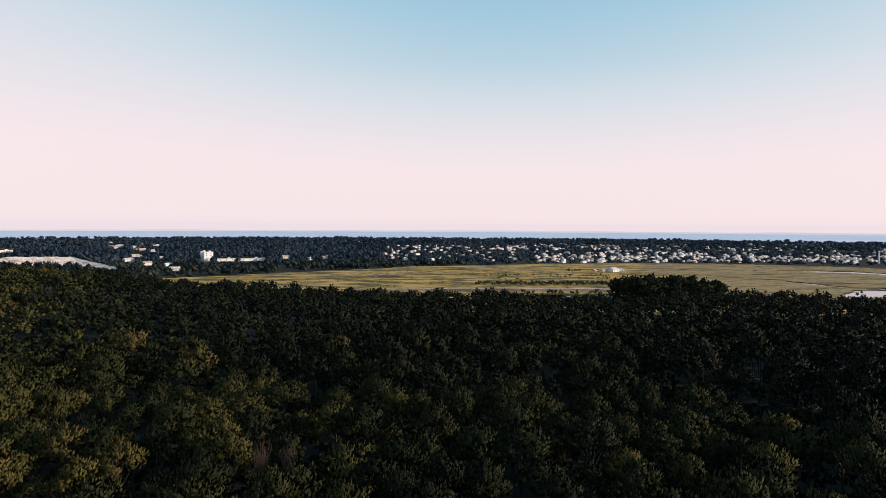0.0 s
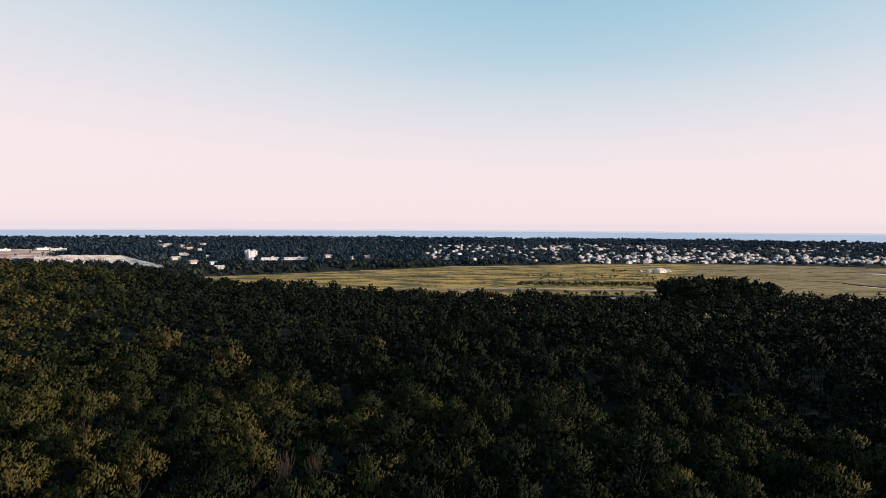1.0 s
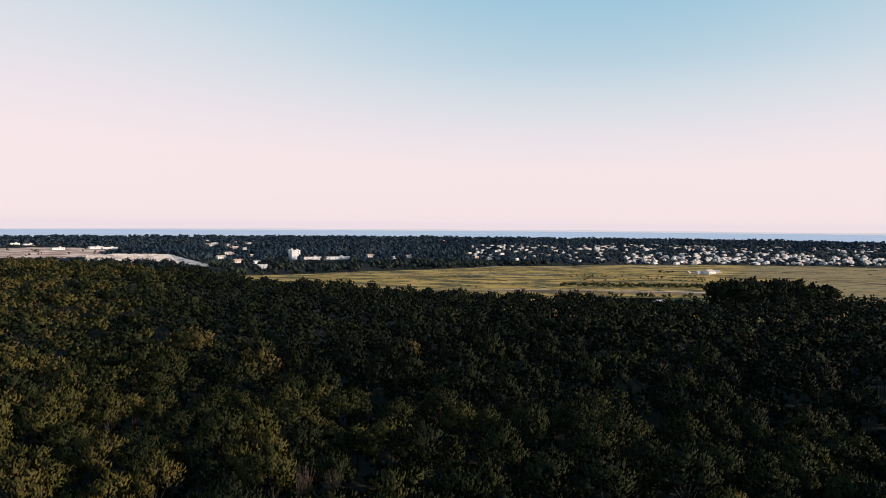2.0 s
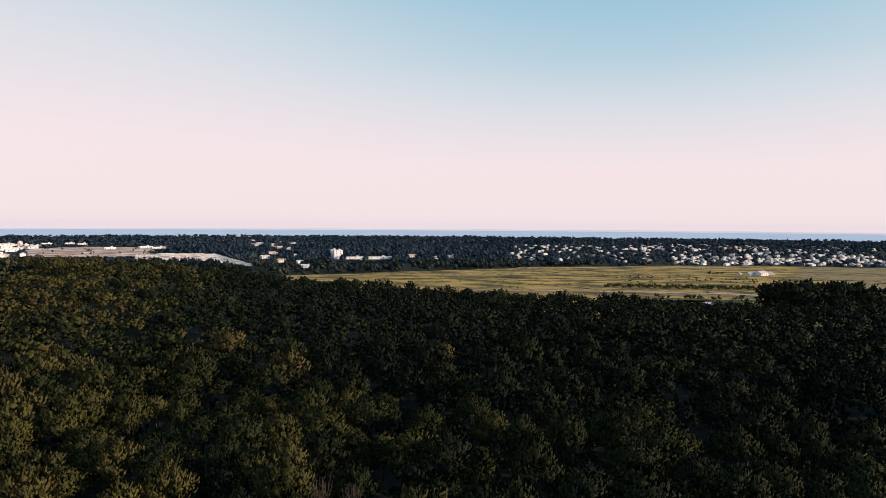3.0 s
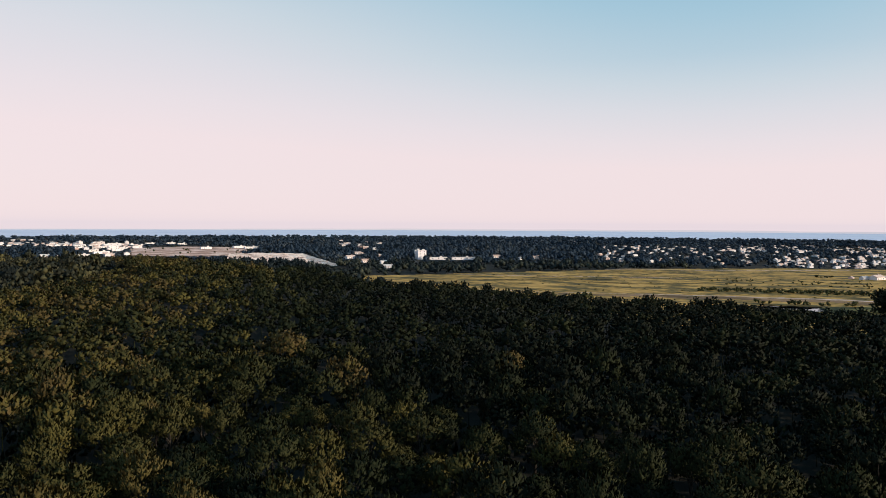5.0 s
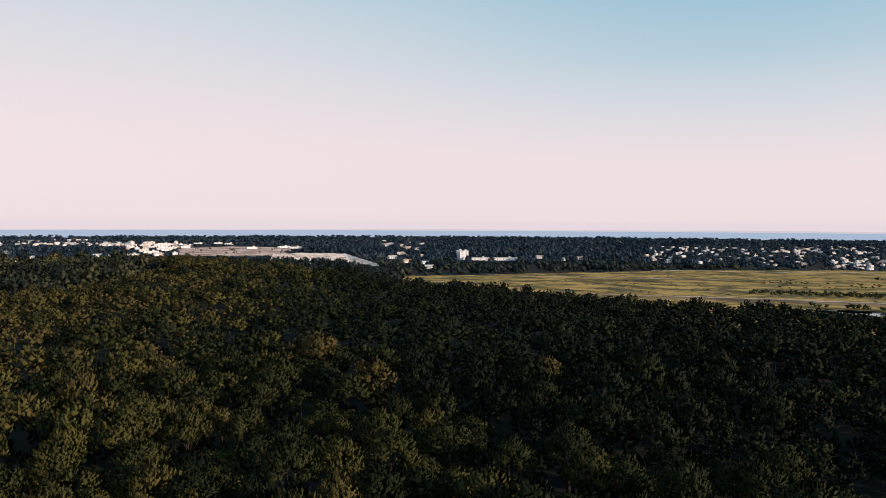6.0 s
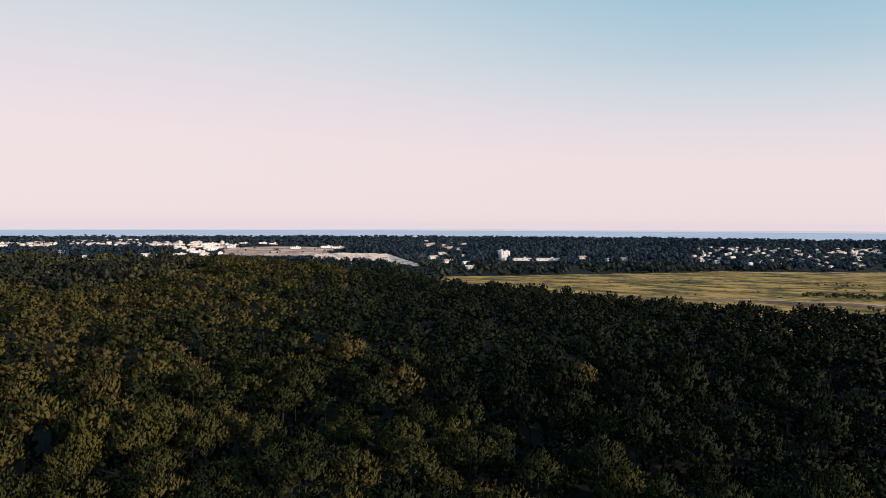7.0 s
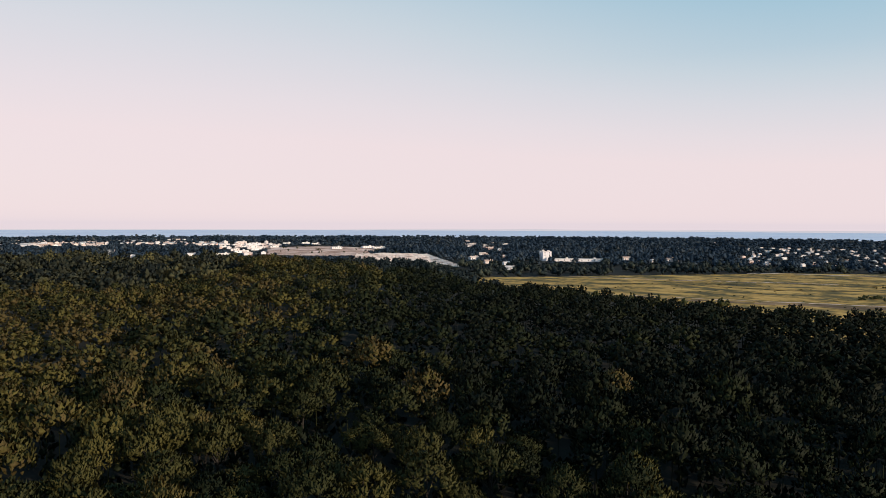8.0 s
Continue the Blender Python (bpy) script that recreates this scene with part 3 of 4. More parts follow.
KINDS = [[near_tree(11 + 5 * k, 13.2 + 0.45 * k, 3.5 + 0.13 * (k % 5), M_leaf) for k in range(5)],
         [near_tree(57 + 5 * k, 13.0 + 0.5 * k, 3.4 + 0.13 * k, M_olive) for k in range(4)],
         [near_tree(91 + 3 * k, 12.6 + 0.5 * k, 3.3 + 0.1 * k, M_gold) for k in range(3)]]
unused = {ob for kind in KINDS for ob in kind}
for n_, i in enumerate(np.nonzero(near)[0]):
    gold = i >= len(gx) - len(GOLD)
    kind = KINDS[2 if gold or yellow[i] > 0.74 else 1 if yellow[i] > 0.42 else 0]
    m = pose(gx[i], gy[i], gz[i], 0, 0, rng.uniform(0, 360))
    src = kind[n_ % len(kind)]
    ob = src if src in unused else copy_thing(src, m)
    unused.discard(src)
    ob.matrix_basis = m @ Matrix.Diagonal((min(wide[i], 1.25), min(wide[i], 1.25), 1.0 + 0.1 * (tall[i] - 0.9), 1) if gold else (wide[i], wide[i], tall[i] * 0.97, 1))

mids = [joined(crown(200 + k, 14.4, 3.8, 270, 0.46), stem_quads(14, 0.13)) for k in range(8)]
fars = [joined(crown(300 + k, 14.4, 3.8, 68, 0.62, (4, 3), slim=0.8, full=0.55), stem_quads(14, 0.13)) for k in range(8)]
lows = [joined(crown(400 + k, 14.4, 4.2, 60, 0.68, (4, 3), slim=0.8, full=0.6), stem_quads(14, 0.13)) for k in range(5)]
for u, v in ((-105, 212), (-120, 179), (-63, 183), (-97, 213), (-65, 187), (-31, 213), (45, 206), (18, 212), (-130, 165), (-140, 190), (-115, 150), (-125, 200), (-150, 215)):
    yellow[np.hypot(gx - u, gy - v) < 4.5] = 1.0
pts = np.stack([gx, gy, gz], 1)
scl = np.stack([wide, tall], 1)
for name, mask, tpl in (("woodland_trees", mid, mids), ("woodland_canopy", back, fars), ("woodland_surroundings", off, lows)):
    stand(name, tpl, pts[mask], scl[mask], yellow[mask], M_leaf_tint, "dense broadleaf woodland canopy, dark green with olive tops", "woodland", 9)
bushes = [crown(450 + k, 4.4, 3.4, 60, 0.5, (4, 3)) for k in range(4)]
stand("woodland_undergrowth", bushes, np.stack([low_x, low_y, terrain(low_x, low_y)], 1), rng.uniform(0.7, 1.35, (len(low_x), 2)), rng.uniform(0.0, 0.5, len(low_x)), M_leaf_tint, "low dark green bushes in the woodland glades", "bushes", 12)
scrub = [crown(470 + k, 5.5, 3.3, 20, 0.85, (4, 2), slim=0.8) for k in range(4)]
under = (view | near | off) & ((dist < 250) | ((dist < 350) & (gx > -30)))
ux, uy = gx[under] + rng.uniform(2.5, 5, under.sum()), gy[under] - rng.uniform(2.5, 5, under.sum())
stand("woodland_saplings", scrub, np.stack([ux, uy, terrain(ux, uy)], 1), rng.uniform(0.8, 1.25, (len(ux), 2)), rng.uniform(0.0, 0.35, len(ux)), M_leaf_tint, "dark green saplings and thicket under the woodland trees", "thicket", 14)
dead_tree(-29.6, 111.0, 13.4, 1.8)
dead_tree(-25.2, 111.4, 12.6, 1.5)

# ---- houses and buildings ----
placed = []     # x, y, clear radius: kept free of trees


def box(bm, x0, x1, y0, y1, z0, z1):
    v = [bm.verts.new(p) for p in ((x0, y0, z0), (x1, y0, z0), (x1, y1, z0), (x0, y1, z0), (x0, y0, z1), (x1, y0, z1), (x1, y1, z1), (x0, y1, z1))]
    for f in ((0, 3, 2, 1), (4, 5, 6, 7), (0, 1, 5, 4), (1, 2, 6, 5), (2, 3, 7, 6), (3, 0, 4, 7)):
        bm.faces.new([v[i] for i in f])


def window_mesh():
    bm = bmesh.new()
    box(bm, -0.55, 0.55, -0.06, 0.10, -0.65, 0.65)
    me = bpy.data.meshes.new("window")
    bm.to_mesh(me), bm.free()
    me.materials.append(M_glass)
    return me


WINDOW = window_mesh()


def add_window(parent, x, y, z, turn=0):
    w = new("window", WINDOW)
    w.parent = parent
    w.matrix_basis = pose(x, y, z, 0, 0, turn)


def house(w, d, h, rise, wall, roof, label, wing=False):
    """A gabled house; its front looks to -y."""
    root = tagged(new("house"), label, "house", "houses of the town")
    bm = bmesh.new()
    box(bm, -w / 2, w / 2, -d / 2, d / 2, -1.5, h)
    for sx in (-1, 1):
        a, b, c = (bm.verts.new((sx * w / 2 * 0.998, y, z)) for y, z in ((-d / 2, h), (d / 2, h), (0, h + rise)))
        bm.faces.new((a, b, c))
    if wing:
        box(bm, w / 2 - 0.1, w / 2 + 4.2, -d / 2 + 1, d / 2 - 2, -1.5, h * 0.55)
    part("wall", bm, wall, root)
    bm = bmesh.new()
    o, t = 0.5, 0.22
    k = rise / (d / 2)
    for s in (-1, 1):
        ye, ze = s * (d / 2 + o), h - o * k
        ring = [(-w / 2 - o, ye, ze), (w / 2 + o, ye, ze), (w / 2 + o, 0, h + rise), (-w / 2 - o, 0, h + rise)]
        lo = [bm.verts.new((x, y, z + 0.03)) for x, y, z in ring]
        hi = [bm.verts.new((x, y, z + t + 0.03)) for x, y, z in ring]
        bm.faces.new(lo[::-1]), bm.faces.new(hi)
        for i in range(4):
            bm.faces.new((lo[i], lo[(i + 1) % 4], hi[(i + 1) % 4], hi[i]))
    if wing:
        box(bm, w / 2, w / 2 + 4.5, -d / 2 + 0.7, d / 2 - 1.7, h * 0.55 + 0.01, h * 0.55 + 0.3)
    bmesh.ops.recalc_face_normals(bm, faces=bm.faces)
    top = part("roof", bm, roof, root)
    bm = bmesh.new()
    box(bm, w * 0.22, w * 0.22 + 0.9, 0.4, 1.2, h, h + rise + 1.1)
    part("chimney", bm, M_roof[1], top)
    for x in (-w * 0.3, w * 0.28):
        add_window(root, x, -d / 2, 1.55)
    bm = bmesh.new()
    box(bm, -0.55, 0.55, -d / 2 - 0.06, -d / 2 + 0.1, -0.2, 2.1)
    part("door", bm, M_roof[1], root)
    return root


HOUSES = [house(11, 8, 3.3, 2.1, M_wall[0], M_roof[0], "white low house with a grey slate gable roof"),
          house(13, 8, 3.1, 1.9, M_wall[1], M_roof[1], "cream house with a brown gable roof", True),
          house(9, 7, 4.6, 2.4, M_wall[4], M_roof[2], "pale house with a light grey gable roof"),
          house(16, 8, 3.0, 1.7, M_wall[0], M_roof[2], "long white house with a pale low-pitched roof"),
          house(12, 8, 3.2, 2.0, M_wall[3], M_roof[3], "rose brick house with a tan gable roof"),
          house(11, 8, 3.6, 2.3, M_wall[2], M_roof[0], "grey house with a dark slate roof", True),
          house(14, 8, 3.1, 1.8, M_wall[4], M_roof[3], "off-white house with a tan roof", True)]
fresh = set(HOUSES)
hr = random.Random(21)


def put_house(x, y, turn=None, kind=None, grow=1.0):
    for px, py, pr in placed:
        if (px - x) ** 2 + (py - y) ** 2 < (pr + 4) ** 2:
            return
    src = HOUSES[kind if kind is not None else hr.randrange(len(HOUSES))]
    m = pose(x, y, float(terrain(x, y)) + 0.3, 0, 0, (turn if turn is not None else hr.choice((28, 40, 52, 34, 46, 66))) + hr.uniform(-6, 6))
    ob = src if src in fresh else copy_thing(src, m)
    fresh.discard(src)
    s = grow * hr.uniform(0.56, 0.84)
    ob.matrix_basis = m @ Matrix.Diagonal((s, s, s, 1))
    placed.append((x, y, 7.5 * s))


def block(name, x, y, w, d, storeys, turn, label, category, wall=0, bays=None, rows=None):
    """A larger building with rows of windows and a flat roof with a parapet."""
    root = tagged(new(name), label, category)
    h = 3.1 * storeys
    bm = bmesh.new()
    box(bm, -w / 2, w / 2, -d / 2, d / 2, -2, h)
    part("wall", bm, M_wall[wall], root)
    bm = bmesh.new()
    box(bm, -w / 2 - 0.2, w / 2 + 0.2, -d / 2 - 0.2, d / 2 + 0.2, h + 0.003, h + 0.5)
    box(bm, w * 0.1, w * 0.1 + 3, -1.5, 1.5, h + 0.5, h + 2.0)
    part("roof", bm, M_roof[2], root)
    n = bays or max(2, int(w / 3.4))
    for s in range(storeys - (rows or storeys), storeys):
        for i in range(n):
            add_window(root, -w / 2 + (i + 0.5) * w / n, -d / 2, 3.1 * s + 1.7)
    root.matrix_basis = pose(x, y, float(terrain(x, y)) + 0.2, 0, 0, turn)
    placed.append((x, y, 0.5 * max(w, d) + 2))
    return root


# the white tower block and the long low buildings beside it
block("tower_block", -325, 946, 12, 10, 4, 34, "white four-storey building standing above the trees", "building", 0, bays=2, rows=2)
block("stair_tower", -335, 954, 6, 7, 4, 34, "taller white stair tower beside the block", "building", 4, bays=1, rows=1)
block("long_building", -301, 949, 25, 8, 1, 30, "long low white building among the trees", "building", 4, bays=3)
block("long_building", -268, 964, 34, 8, 1, 26, "long low white building among the trees", "building", 0, bays=4)
# terraces of pale flats beside the works site
for x, y, w, st in ((-1072, 1071, 34, 2), (-1030, 1078, 20, 2), (-990, 1062, 28, 1), (-948, 1030, 26, 2), (-905, 965, 30, 1), (-880, 900, 28, 1), (-850, 925, 18, 2), (-822, 905, 20, 1), (-800, 850, 26, 1), (-775, 790, 24, 1), (-752, 812, 16, 1),
                    (-748, 845, 18, 1), (-1000, 1115, 28, 2), (-960, 1085, 20, 1), (-925, 930, 18, 1), (-870, 1000, 18, 1), (-905, 1045, 20, 1), (-860, 955, 22, 1), (-930, 990, 24, 1), (-985, 1020, 22, 1), (-835, 870, 16, 1), (-1100, 1100, 24, 1)):
    put_house(x + hr.uniform(-24, 24), y + hr.uniform(-24, 24), hr.choice((41, 55, 62, -38)), hr.choice((1, 4, 4, 6)), 1.0)
    block("terrace_block", x, y, 0.85 * w, 7, st, hr.choice((41, 55, 62, -38)) + hr.uniform(-6, 6), "pale low block of flats with dark windows", "apartment block", hr.choice((4, 1, 0, 4)), bays=max(2, int(w / 9)))
for x, y, w in ((-965, 1140, 16), (-930, 1155, 14), (-888, 1138, 14), (-744, 1021, 15), (-719, 1080, 18), (-690, 1074, 20), (-870, 1731, 40), (-2150, 1300, 70)):
    block("works_building", x, y, w * 1.2, 9, 1, 52, "white flat-roofed works building on the hill", "building", 0, rows=1)
# the farm on the marsh
put_house(192, 772, 48, 6, 1.35)
put_house(181, 768, 30, 5, 0.75)
put_house(172, 776, 64, 4, 0.6)
put_house(205, 790, 20, 5, 0.7)

for x, y in ((-626, 1295), (-583, 1231), (-718, 1487), (-605, 1304), (-565, 1240), (-513, 1160), (-486, 1126), (-460, 1034), (-411, 980), (-339, 842), (-416, 929), (-377, 856), (-620, 1424), (-559, 1324), (-292, 764), (-596, 1262), (-445, 1010), (-530, 1190),
             (-232, 1010), (-195, 992), (-181, 1012), (-211, 1700), (-795, 756), (-947, 740)):
    put_house(x + hr.uniform(-9, 9), y + hr.uniform(-9, 9), None, hr.choice((0, 1, 3, 4, 6)), 1.15)
put_house(-832, 679, 55, 2, 1.1)
put_house(-779, 650, 60, 3, 0.9)
put_house(-812, 640, 40, 0, 0.9)
for x0, x1, d0, d1, n in ((0.137, 0.244, 955, 1130, 66), (0.10, 0.26, 1130, 1420, 44), (0.22, 0.66, 968, 1080, 150), (0.22, 0.66, 1080, 1200, 56), (-0.09, -0.05, 990, 1150, 12), (-0.04, 0.145, 960, 1300, 44), (0.33, 0.66, 1200, 1300, 24)):
    for _ in range(n):
        d = hr.uniform(d0, d1)
        if d < 1085 or x0 < 0.1:
            put_house(hr.uniform(x0, x1) * d, d, None, None, 0.66)
for cx, cy, sx, sy, n in ((-1165, 890, 34, 60, 16), (-1360, 1060, 40, 50, 10), (-1090, 1060, 40, 40, 14), (-1375, 1195, 50, 40, 12), (-1255, 815, 60, 70, 26), (-1110, 960, 30, 30, 10), (-1040, 990, 40, 40, 14)):
    for _ in range(n):
        put_house(cx + hr.uniform(-sx, sx), cy + hr.uniform(-sy, sy), hr.choice((45, 60, 75, -30)), hr.choice((0, 4, 0, 3, 6, 1, 2)), 1.2)


def far_houses():
    """The roofs and walls of the far quarters, too many and too small to tell apart."""
    quads = {0: [], 1: []}
    for b0, b1, d0, d1, n in ((-14.6, -3, 1250, 1620, 90), (-33.5, -7.5, 1085, 1220, 120), (-33.5, -13.5, 1220, 1700, 130), (-6, 5, 1150, 1480, 44), (-29, -23, 1700, 2100, 50),
                              (55.4, 61, 1450, 1950, 60), (53.6, 55.2, 1450, 1800, 18), (47.3, 49.4, 1450, 1700, 14), (61, 64, 1500, 2000, 16), (50.2, 50.8, 1500, 1900, 5)):
        for _ in range(n):
            d, be = hr.uniform(d0, d1), math.radians(hr.uniform(b0, b1))
            x, y = -math.sin(be) * d, math.cos(be) * d
            w, dp, h, r, a = hr.uniform(2.0, 4.6), hr.uniform(1.7, 2.4), hr.uniform(1.8, 2.5), hr.uniform(0.8, 1.4), math.radians(hr.choice((28, 40, 52, 34, 46, 66)))
            z = float(terrain(x, y)) + 0.2

            def at(u, v, k):
                return (x + u * math.cos(a) - v * math.sin(a), y + u * math.sin(a) + v * math.cos(a), z + k)

            c = [(-w, -dp), (w, -dp), (w, dp), (-w, dp)]
            for (u0, v0), (u1, v1) in zip(c, c[1:] + c[:1]):
                quads[0].append([at(u0, v0, -1), at(u1, v1, -1), at(u1, v1, h), at(u0, v0, h)])
            for s in (-1, 1):
                quads[0].append([at(s * w, -dp, h), at(s * w, dp, h), at(s * w, 0.1, h + r), at(s * w, -0.1, h + r)])
                quads[1].append([at(-w - 0.3, s * (dp + 0.4), h - 0.1), at(w + 0.3, s * (dp + 0.4), h - 0.1), at(w + 0.3, 0, h + r + 0.1), at(-w - 0.3, 0, h + r + 0.1)])
            placed.append((x, y, 4))
    for k, name, mat in ((0, "far_house_walls", M_wall[0]), (1, "far_house_roofs", M_roof[3])):
        tagged(new(name, quad_mesh(name, np.array(quads[k]), mat)), "pale small houses of the far quarters of the town", "houses", kind="stuff")


far_houses()


def mast(x, y, h):
    root = tagged(new("chimney_stack"), "slender pale chimney stack at the edge of the town", "chimney")
    bm = bmesh.new()
    tube(bm, [(0, 0, -1), (0, 0, h * 0.5), (0, 0, h)], [1.3, 1.1, 0.9], 10)
    part("shaft", bm, M_wall[2], root)
    bm = bmesh.new()
    tube(bm, [(0, 0, h), (0, 0, h + 0.8)], [1.2, 1.2], 10)
    part("rim", bm, M_roof[0], root)
    root.matrix_basis = pose(x, y, float(terrain(x, y)))


def pylon(x, y, h):
    root = tagged(new("utility_pylon"), "grey lattice power pylon standing above the trees", "pylon")
    for sx in (-1, 1):
        for sy in (-1, 1):
            bm = bmesh.new()
            tube(bm, [(sx * 1.6, sy * 1.6, -0.5), (sx * 0.3, sy * 0.3, h)], [0.16, 0.12], 4)
            part("leg", bm, M_steel, root)
    for z, w in ((h * 0.72, 3.2), (h * 0.86, 2.4)):
        bm = bmesh.new()
        box(bm, -w, w, -0.15, 0.15, z, z + 0.3)
        part("arm", bm, M_steel, root)
    root.matrix_basis = pose(x, y, float(terrain(x, y)), 0, 0, 50)


mast(596, 935, 17)
pylon(-830, 642, 14)

# ---- distant woods ----
def scatter(n, r0, r1, a0, a1, rng):
    r = np.sqrt(rng.uniform(r0 * r0, r1 * r1, n))
    a = np.radians(rng.uniform(a0, a1, n))
    return -np.sin(a) * r, np.cos(a) * r


def clear_of_buildings(x, y, front):
    ok, cap = np.ones(len(x), bool), np.full(len(x), 99.0)
    for px, py, pr in placed:
        d = math.hypot(px, py)
        ux, uy = px / d, py / d
        along, across = (px - x) * ux + (py - y) * uy, np.abs((px - x) * uy - (py - y) * ux)
        ok &= ~((across < pr) & (along > -pr * 0.7) & (along < pr + (front if px < 0 else 5)))
        cap = np.where((across < pr * 0.9) & (along > 0) & (along < 260), np.minimum(cap, (1.2 if px < 0 else 2.3) + 0.038 * along), cap)
    return ok, cap


wr = np.random.RandomState(8)
ranks = []
for n, r0, r1, size, tpl in ((5000, 430, 1000, 1.0, 0), (5500, 1000, 1350, 1.05, 0), (5200, 1350, 1800, 1.25, 1), (4600, 1800, 2420, 1.6, 1)):
    x, y = scatter(n, r0, r1, -37, 67, wr)
    ok = ~inside(MARSH, x, y) & ~inside(PLATEAU, x, y) & ((y > forest_edge(x) + 12) | (x < -474) | beyond(x, y))
    free, cap = clear_of_buildings(x, y, 12)
    ok &= free
    ok &= ~((x > 180) & (y < 960) & (np.hypot(x, y) < 960))
    ok &= ~(inside([(-610, 893), (-575, 920), (-512, 953), (-374, 793), (-362, 766), (-411, 784), (-505, 731)], x, y) & (wr.uniform(0, 1, n) < 0.985))
    town = (np.hypot(x, y) < 1450) & (x > 0.08 * y) & (wr.uniform(0, 1, n) < 0.45)
    ok &= ~town
    be, r = np.degrees(np.arctan2(-x, y)), np.hypot(x, y)
    front = np.interp(be, [24.0, 25.3, 26.9, 27.6, 30.8, 34.0, 43.0], [780, 808, 914, 1044, 1085, 1110, 1065])      # open ground before the works site
    cap = np.where((be > 24) & (be < 43) & (r < front + 10), np.minimum(cap, np.maximum(1.0, 1.2 + 0.047 * (front - r))), cap)
    cap = np.where((wr.uniform(0, 1, n) < 0.3) & (x > 0), np.maximum(cap, 5.0), cap)
    cap = np.where((np.hypot(x, y) < 1450) & (np.hypot(x, y) > 985) & (x > -0.09 * y), np.minimum(cap, 8.0), cap)
    ranks.append((x[ok], y[ok], cap[ok], size, tpl))


def far_tree(seed, sprays, size, lumps=2):
    """A small rounded crown of one or two lumps set with coarse sprays."""
    r = np.random.RandomState(seed)
    pieces = []
    for c, w, h, n in (((0, 0, 6.2), 3.7, 4.6, sprays), ((r.uniform(1.6, 2.6), r.uniform(-2, 2), 4.2), 2.8, 3.4, sprays // 2))[:lumps]:
        pieces.append(core(r, c, w * 0.78, h * 0.85, 4, 2))
        d = unit(r.normal(size=(n, 3)) + np.array([0, 0, 0.35]))
        p = np.array(c) + d * np.array([w, w, h]) * r.uniform(0.66, 0.98, (n, 1))
        pieces.append(spindles(r, p, unit(d + np.array([0, 0, 0.25]) + r.normal(size=(n, 3)) * 0.35), size * r.uniform(0.7, 1.15, n), size * r.uniform(0.48, 0.72, n), d))
    return joined(*pieces)


woods = [[far_tree(500 + k, 11, 2.0) for k in range(8)], [far_tree(600 + k, 5, 3.4, 1) for k in range(6)]]
valley = [crown(640 + k, 11.5, 4.6, 22, 1.3, (4, 3), slim=0.75, full=0.7) for k in range(6)]
for x, y, cap, size, tpl in ranks:
    p = np.stack([x, y, terrain(x, y)], 1)
    h = wr.uniform(0.45, 1.15, len(x)) * (1 + 0.3 * wob(x, y, 90, 2)) * (1 - 0.25 * smooth(1500, 2300, np.hypot(x, y)))
    h = np.minimum(h, cap / 11.5)
    sc, tn = np.stack([size * wr.uniform(0.8, 1.25, len(x)), h], 1), np.clip(0.40 + 0.30 * wob(x, y, 120, 1) + wr.normal(0, 0.20, len(x)), 0, 1)
    inland = (np.degrees(np.arctan2(-x, y)) > 40) & (np.hypot(x, y) < 1000)
    if inland.any():
        some = np.nonzero(inland)[0]
        stand("valley_woods", valley, p[some], sc[some] * np.stack([wr.uniform(1.0, 1.6, len(some)), wr.uniform(0.75, 1.5, len(some))], 1), np.clip(tn[some], 0, 1), M_valley, "olive-brown woods in the valley before the town", "woods", 5)
    lowland = ~inland & (np.hypot(x, y) < 900)
    if lowland.any():
        stand("lowland_woods", woods[tpl], p[lowland], sc[lowland], tn[lowland], M_mid_haze_leaf, "dark green woods between the ridge and the town, slightly hazed blue", "woods", 5)
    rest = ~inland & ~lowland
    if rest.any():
        stand("distant_woods", woods[tpl], p[rest], sc[rest], tn[rest], M_far_haze_leaf, "far woods of mixed trees round the town, tinted blue for haze", "woods", 5)

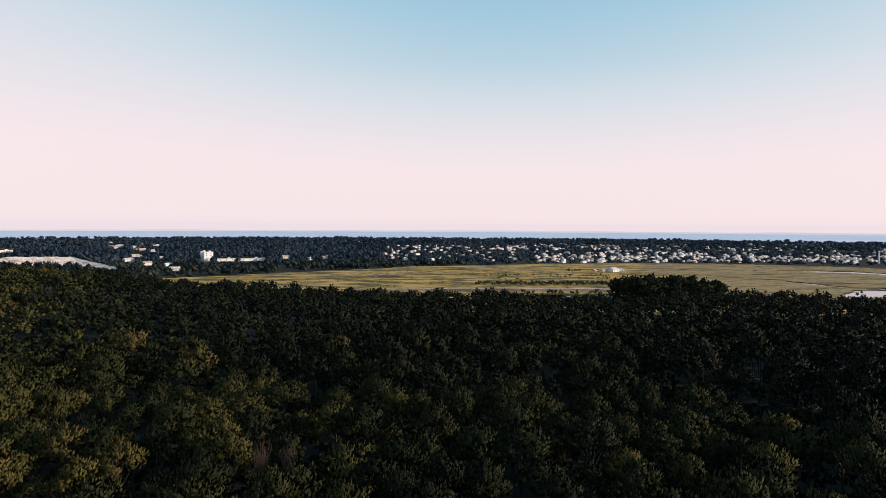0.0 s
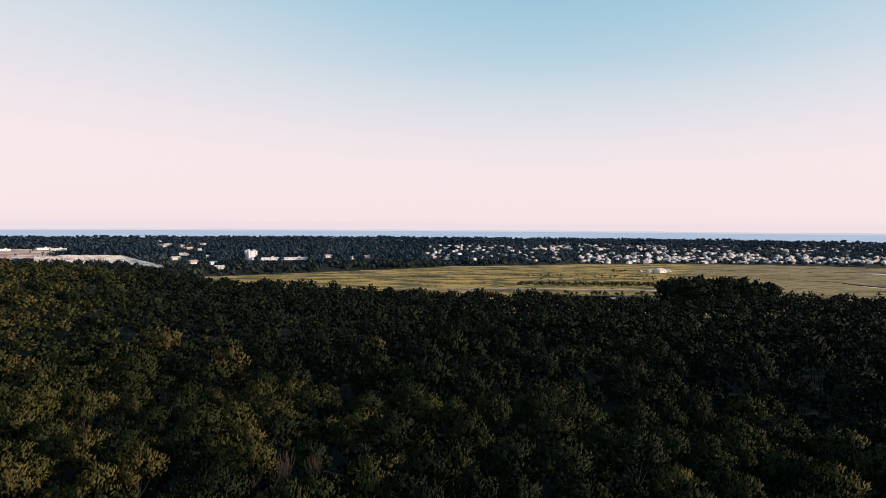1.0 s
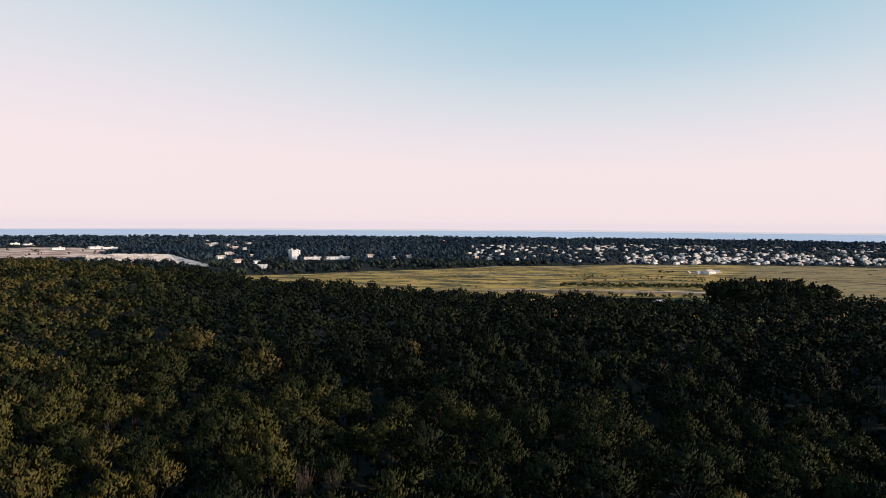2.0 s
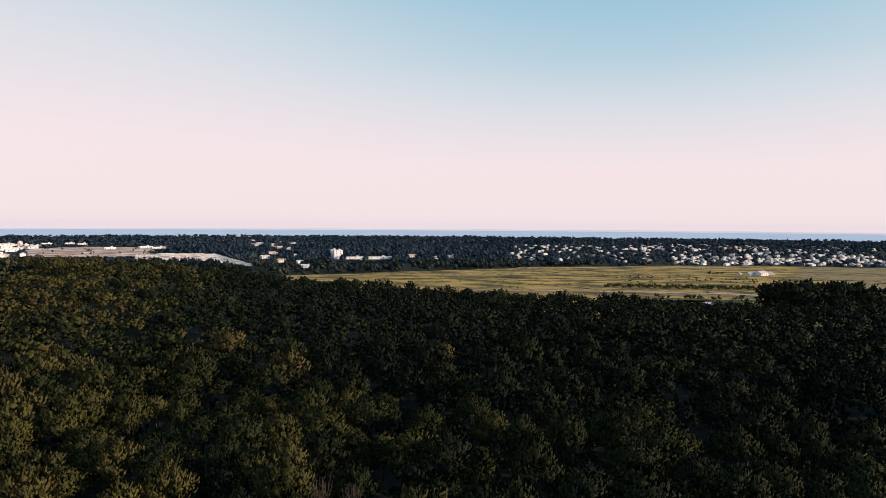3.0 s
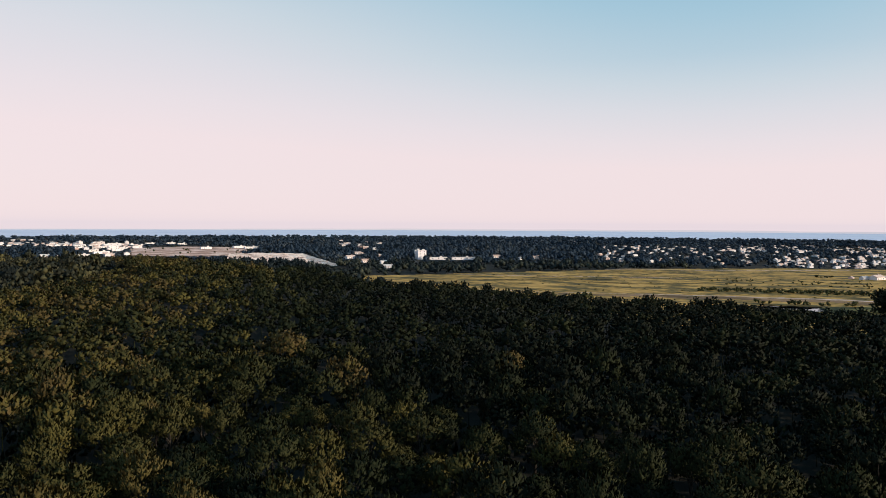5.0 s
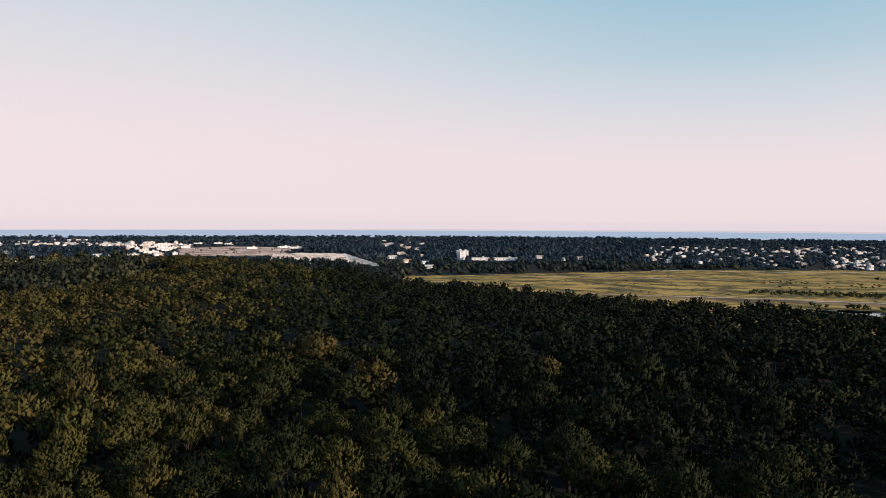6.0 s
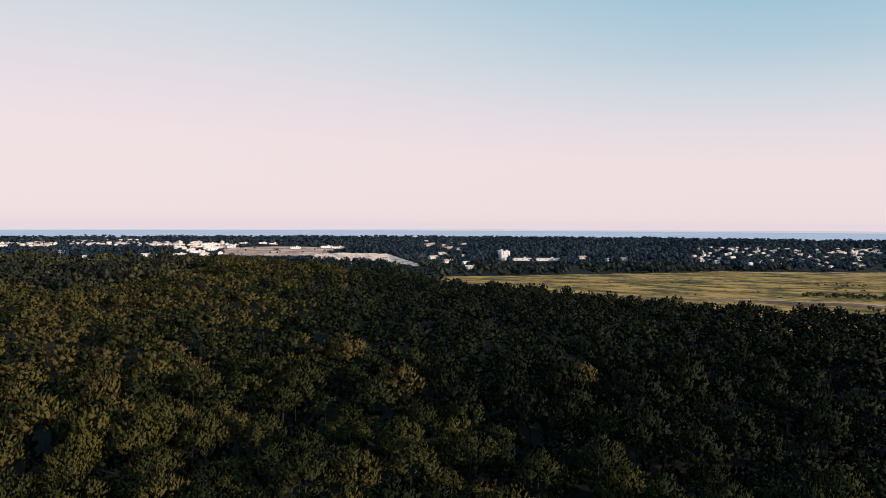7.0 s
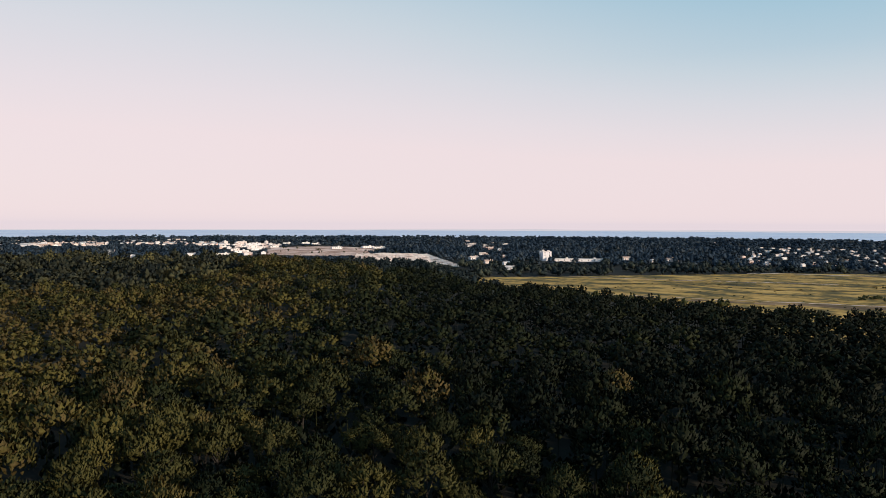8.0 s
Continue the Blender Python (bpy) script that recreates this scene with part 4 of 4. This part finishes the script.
# dark trees before the spoil bank
n = 46
x, y = -440 + wr.normal(0, 30, n), 672 + wr.normal(0, 22, n)
stand("bank_copse", valley, np.stack([x, y, terrain(x, y)], 1), np.stack([wr.uniform(0.8, 1.2, n), wr.uniform(0.7, 1.15, n)], 1), wr.uniform(0.0, 0.4, n), M_mid_haze_leaf, "dark green trees standing before the spoil bank", "copse", 3)
# clump of taller trees, hedge and shrubs on the marsh
n = 84
a, r = wr.uniform(0, 2 * math.pi, n), np.sqrt(wr.uniform(0, 1, n))
x, y = 160 + 37 * r * np.cos(a), 486 + 34 * r * np.sin(a)
p = np.stack([x, y, terrain(x, y)], 1)
full_trees = [joined(crown(350 + k, 13.0, 4.4, 90, 0.8, (5, 6), slim=0.8), crown(360 + k, 8.0, 4.6, 40, 0.9, (4, 5), slim=0.8)) for k in range(5)]
stand("marsh_copse", full_trees, p, np.stack([wr.uniform(1.0, 1.6, n), wr.uniform(0.70, 1.16, n) + 0.24 * (1 - r ** 2)], 1), wr.uniform(0.05, 0.4, n), M_leaf_tint, "dark copse of full trees at the marsh edge", "copse", 4)
lines = [(-830, -520, 960, 75, 40, 0.36), (28, 170, 603, 12, 260, 0.22), (60, 130, 520, 6, 30, 0.25), (40, 180, 690, 40, 60, 0.14), (-200, 250, 650, 90, 34, 0.08), (-180, 260, 640, 110, 170, 0.05), (-60, 20, 430, 14, 50, 0.4), (130, 240, 432, 14, 60, 0.4), (142, 158, 782, 3, 10, 0.25), (230, 420, 470, 60, 60, 0.3), (-230, -40, 470, 26, 120, 0.5)]
for x0, x1, yc, dy, n, hh in lines:
    x = wr.uniform(x0, x1, n)
    y = yc + wr.uniform(-dy, dy, n) + 0.04 * (x - x0)
    p = np.stack([x, y, np.maximum(terrain(x, y), 0.2)], 1)
    stand("marsh_shrubs", woods[1], p, np.stack([wr.uniform(0.35, 0.7, n) * (0.5 + hh), hh * wr.uniform(0.6, 1.3, n)], 1), wr.uniform(0.2, 0.8, n), M_scrub, "low dark green shrubs scattered on the marsh", "shrubs", 6)
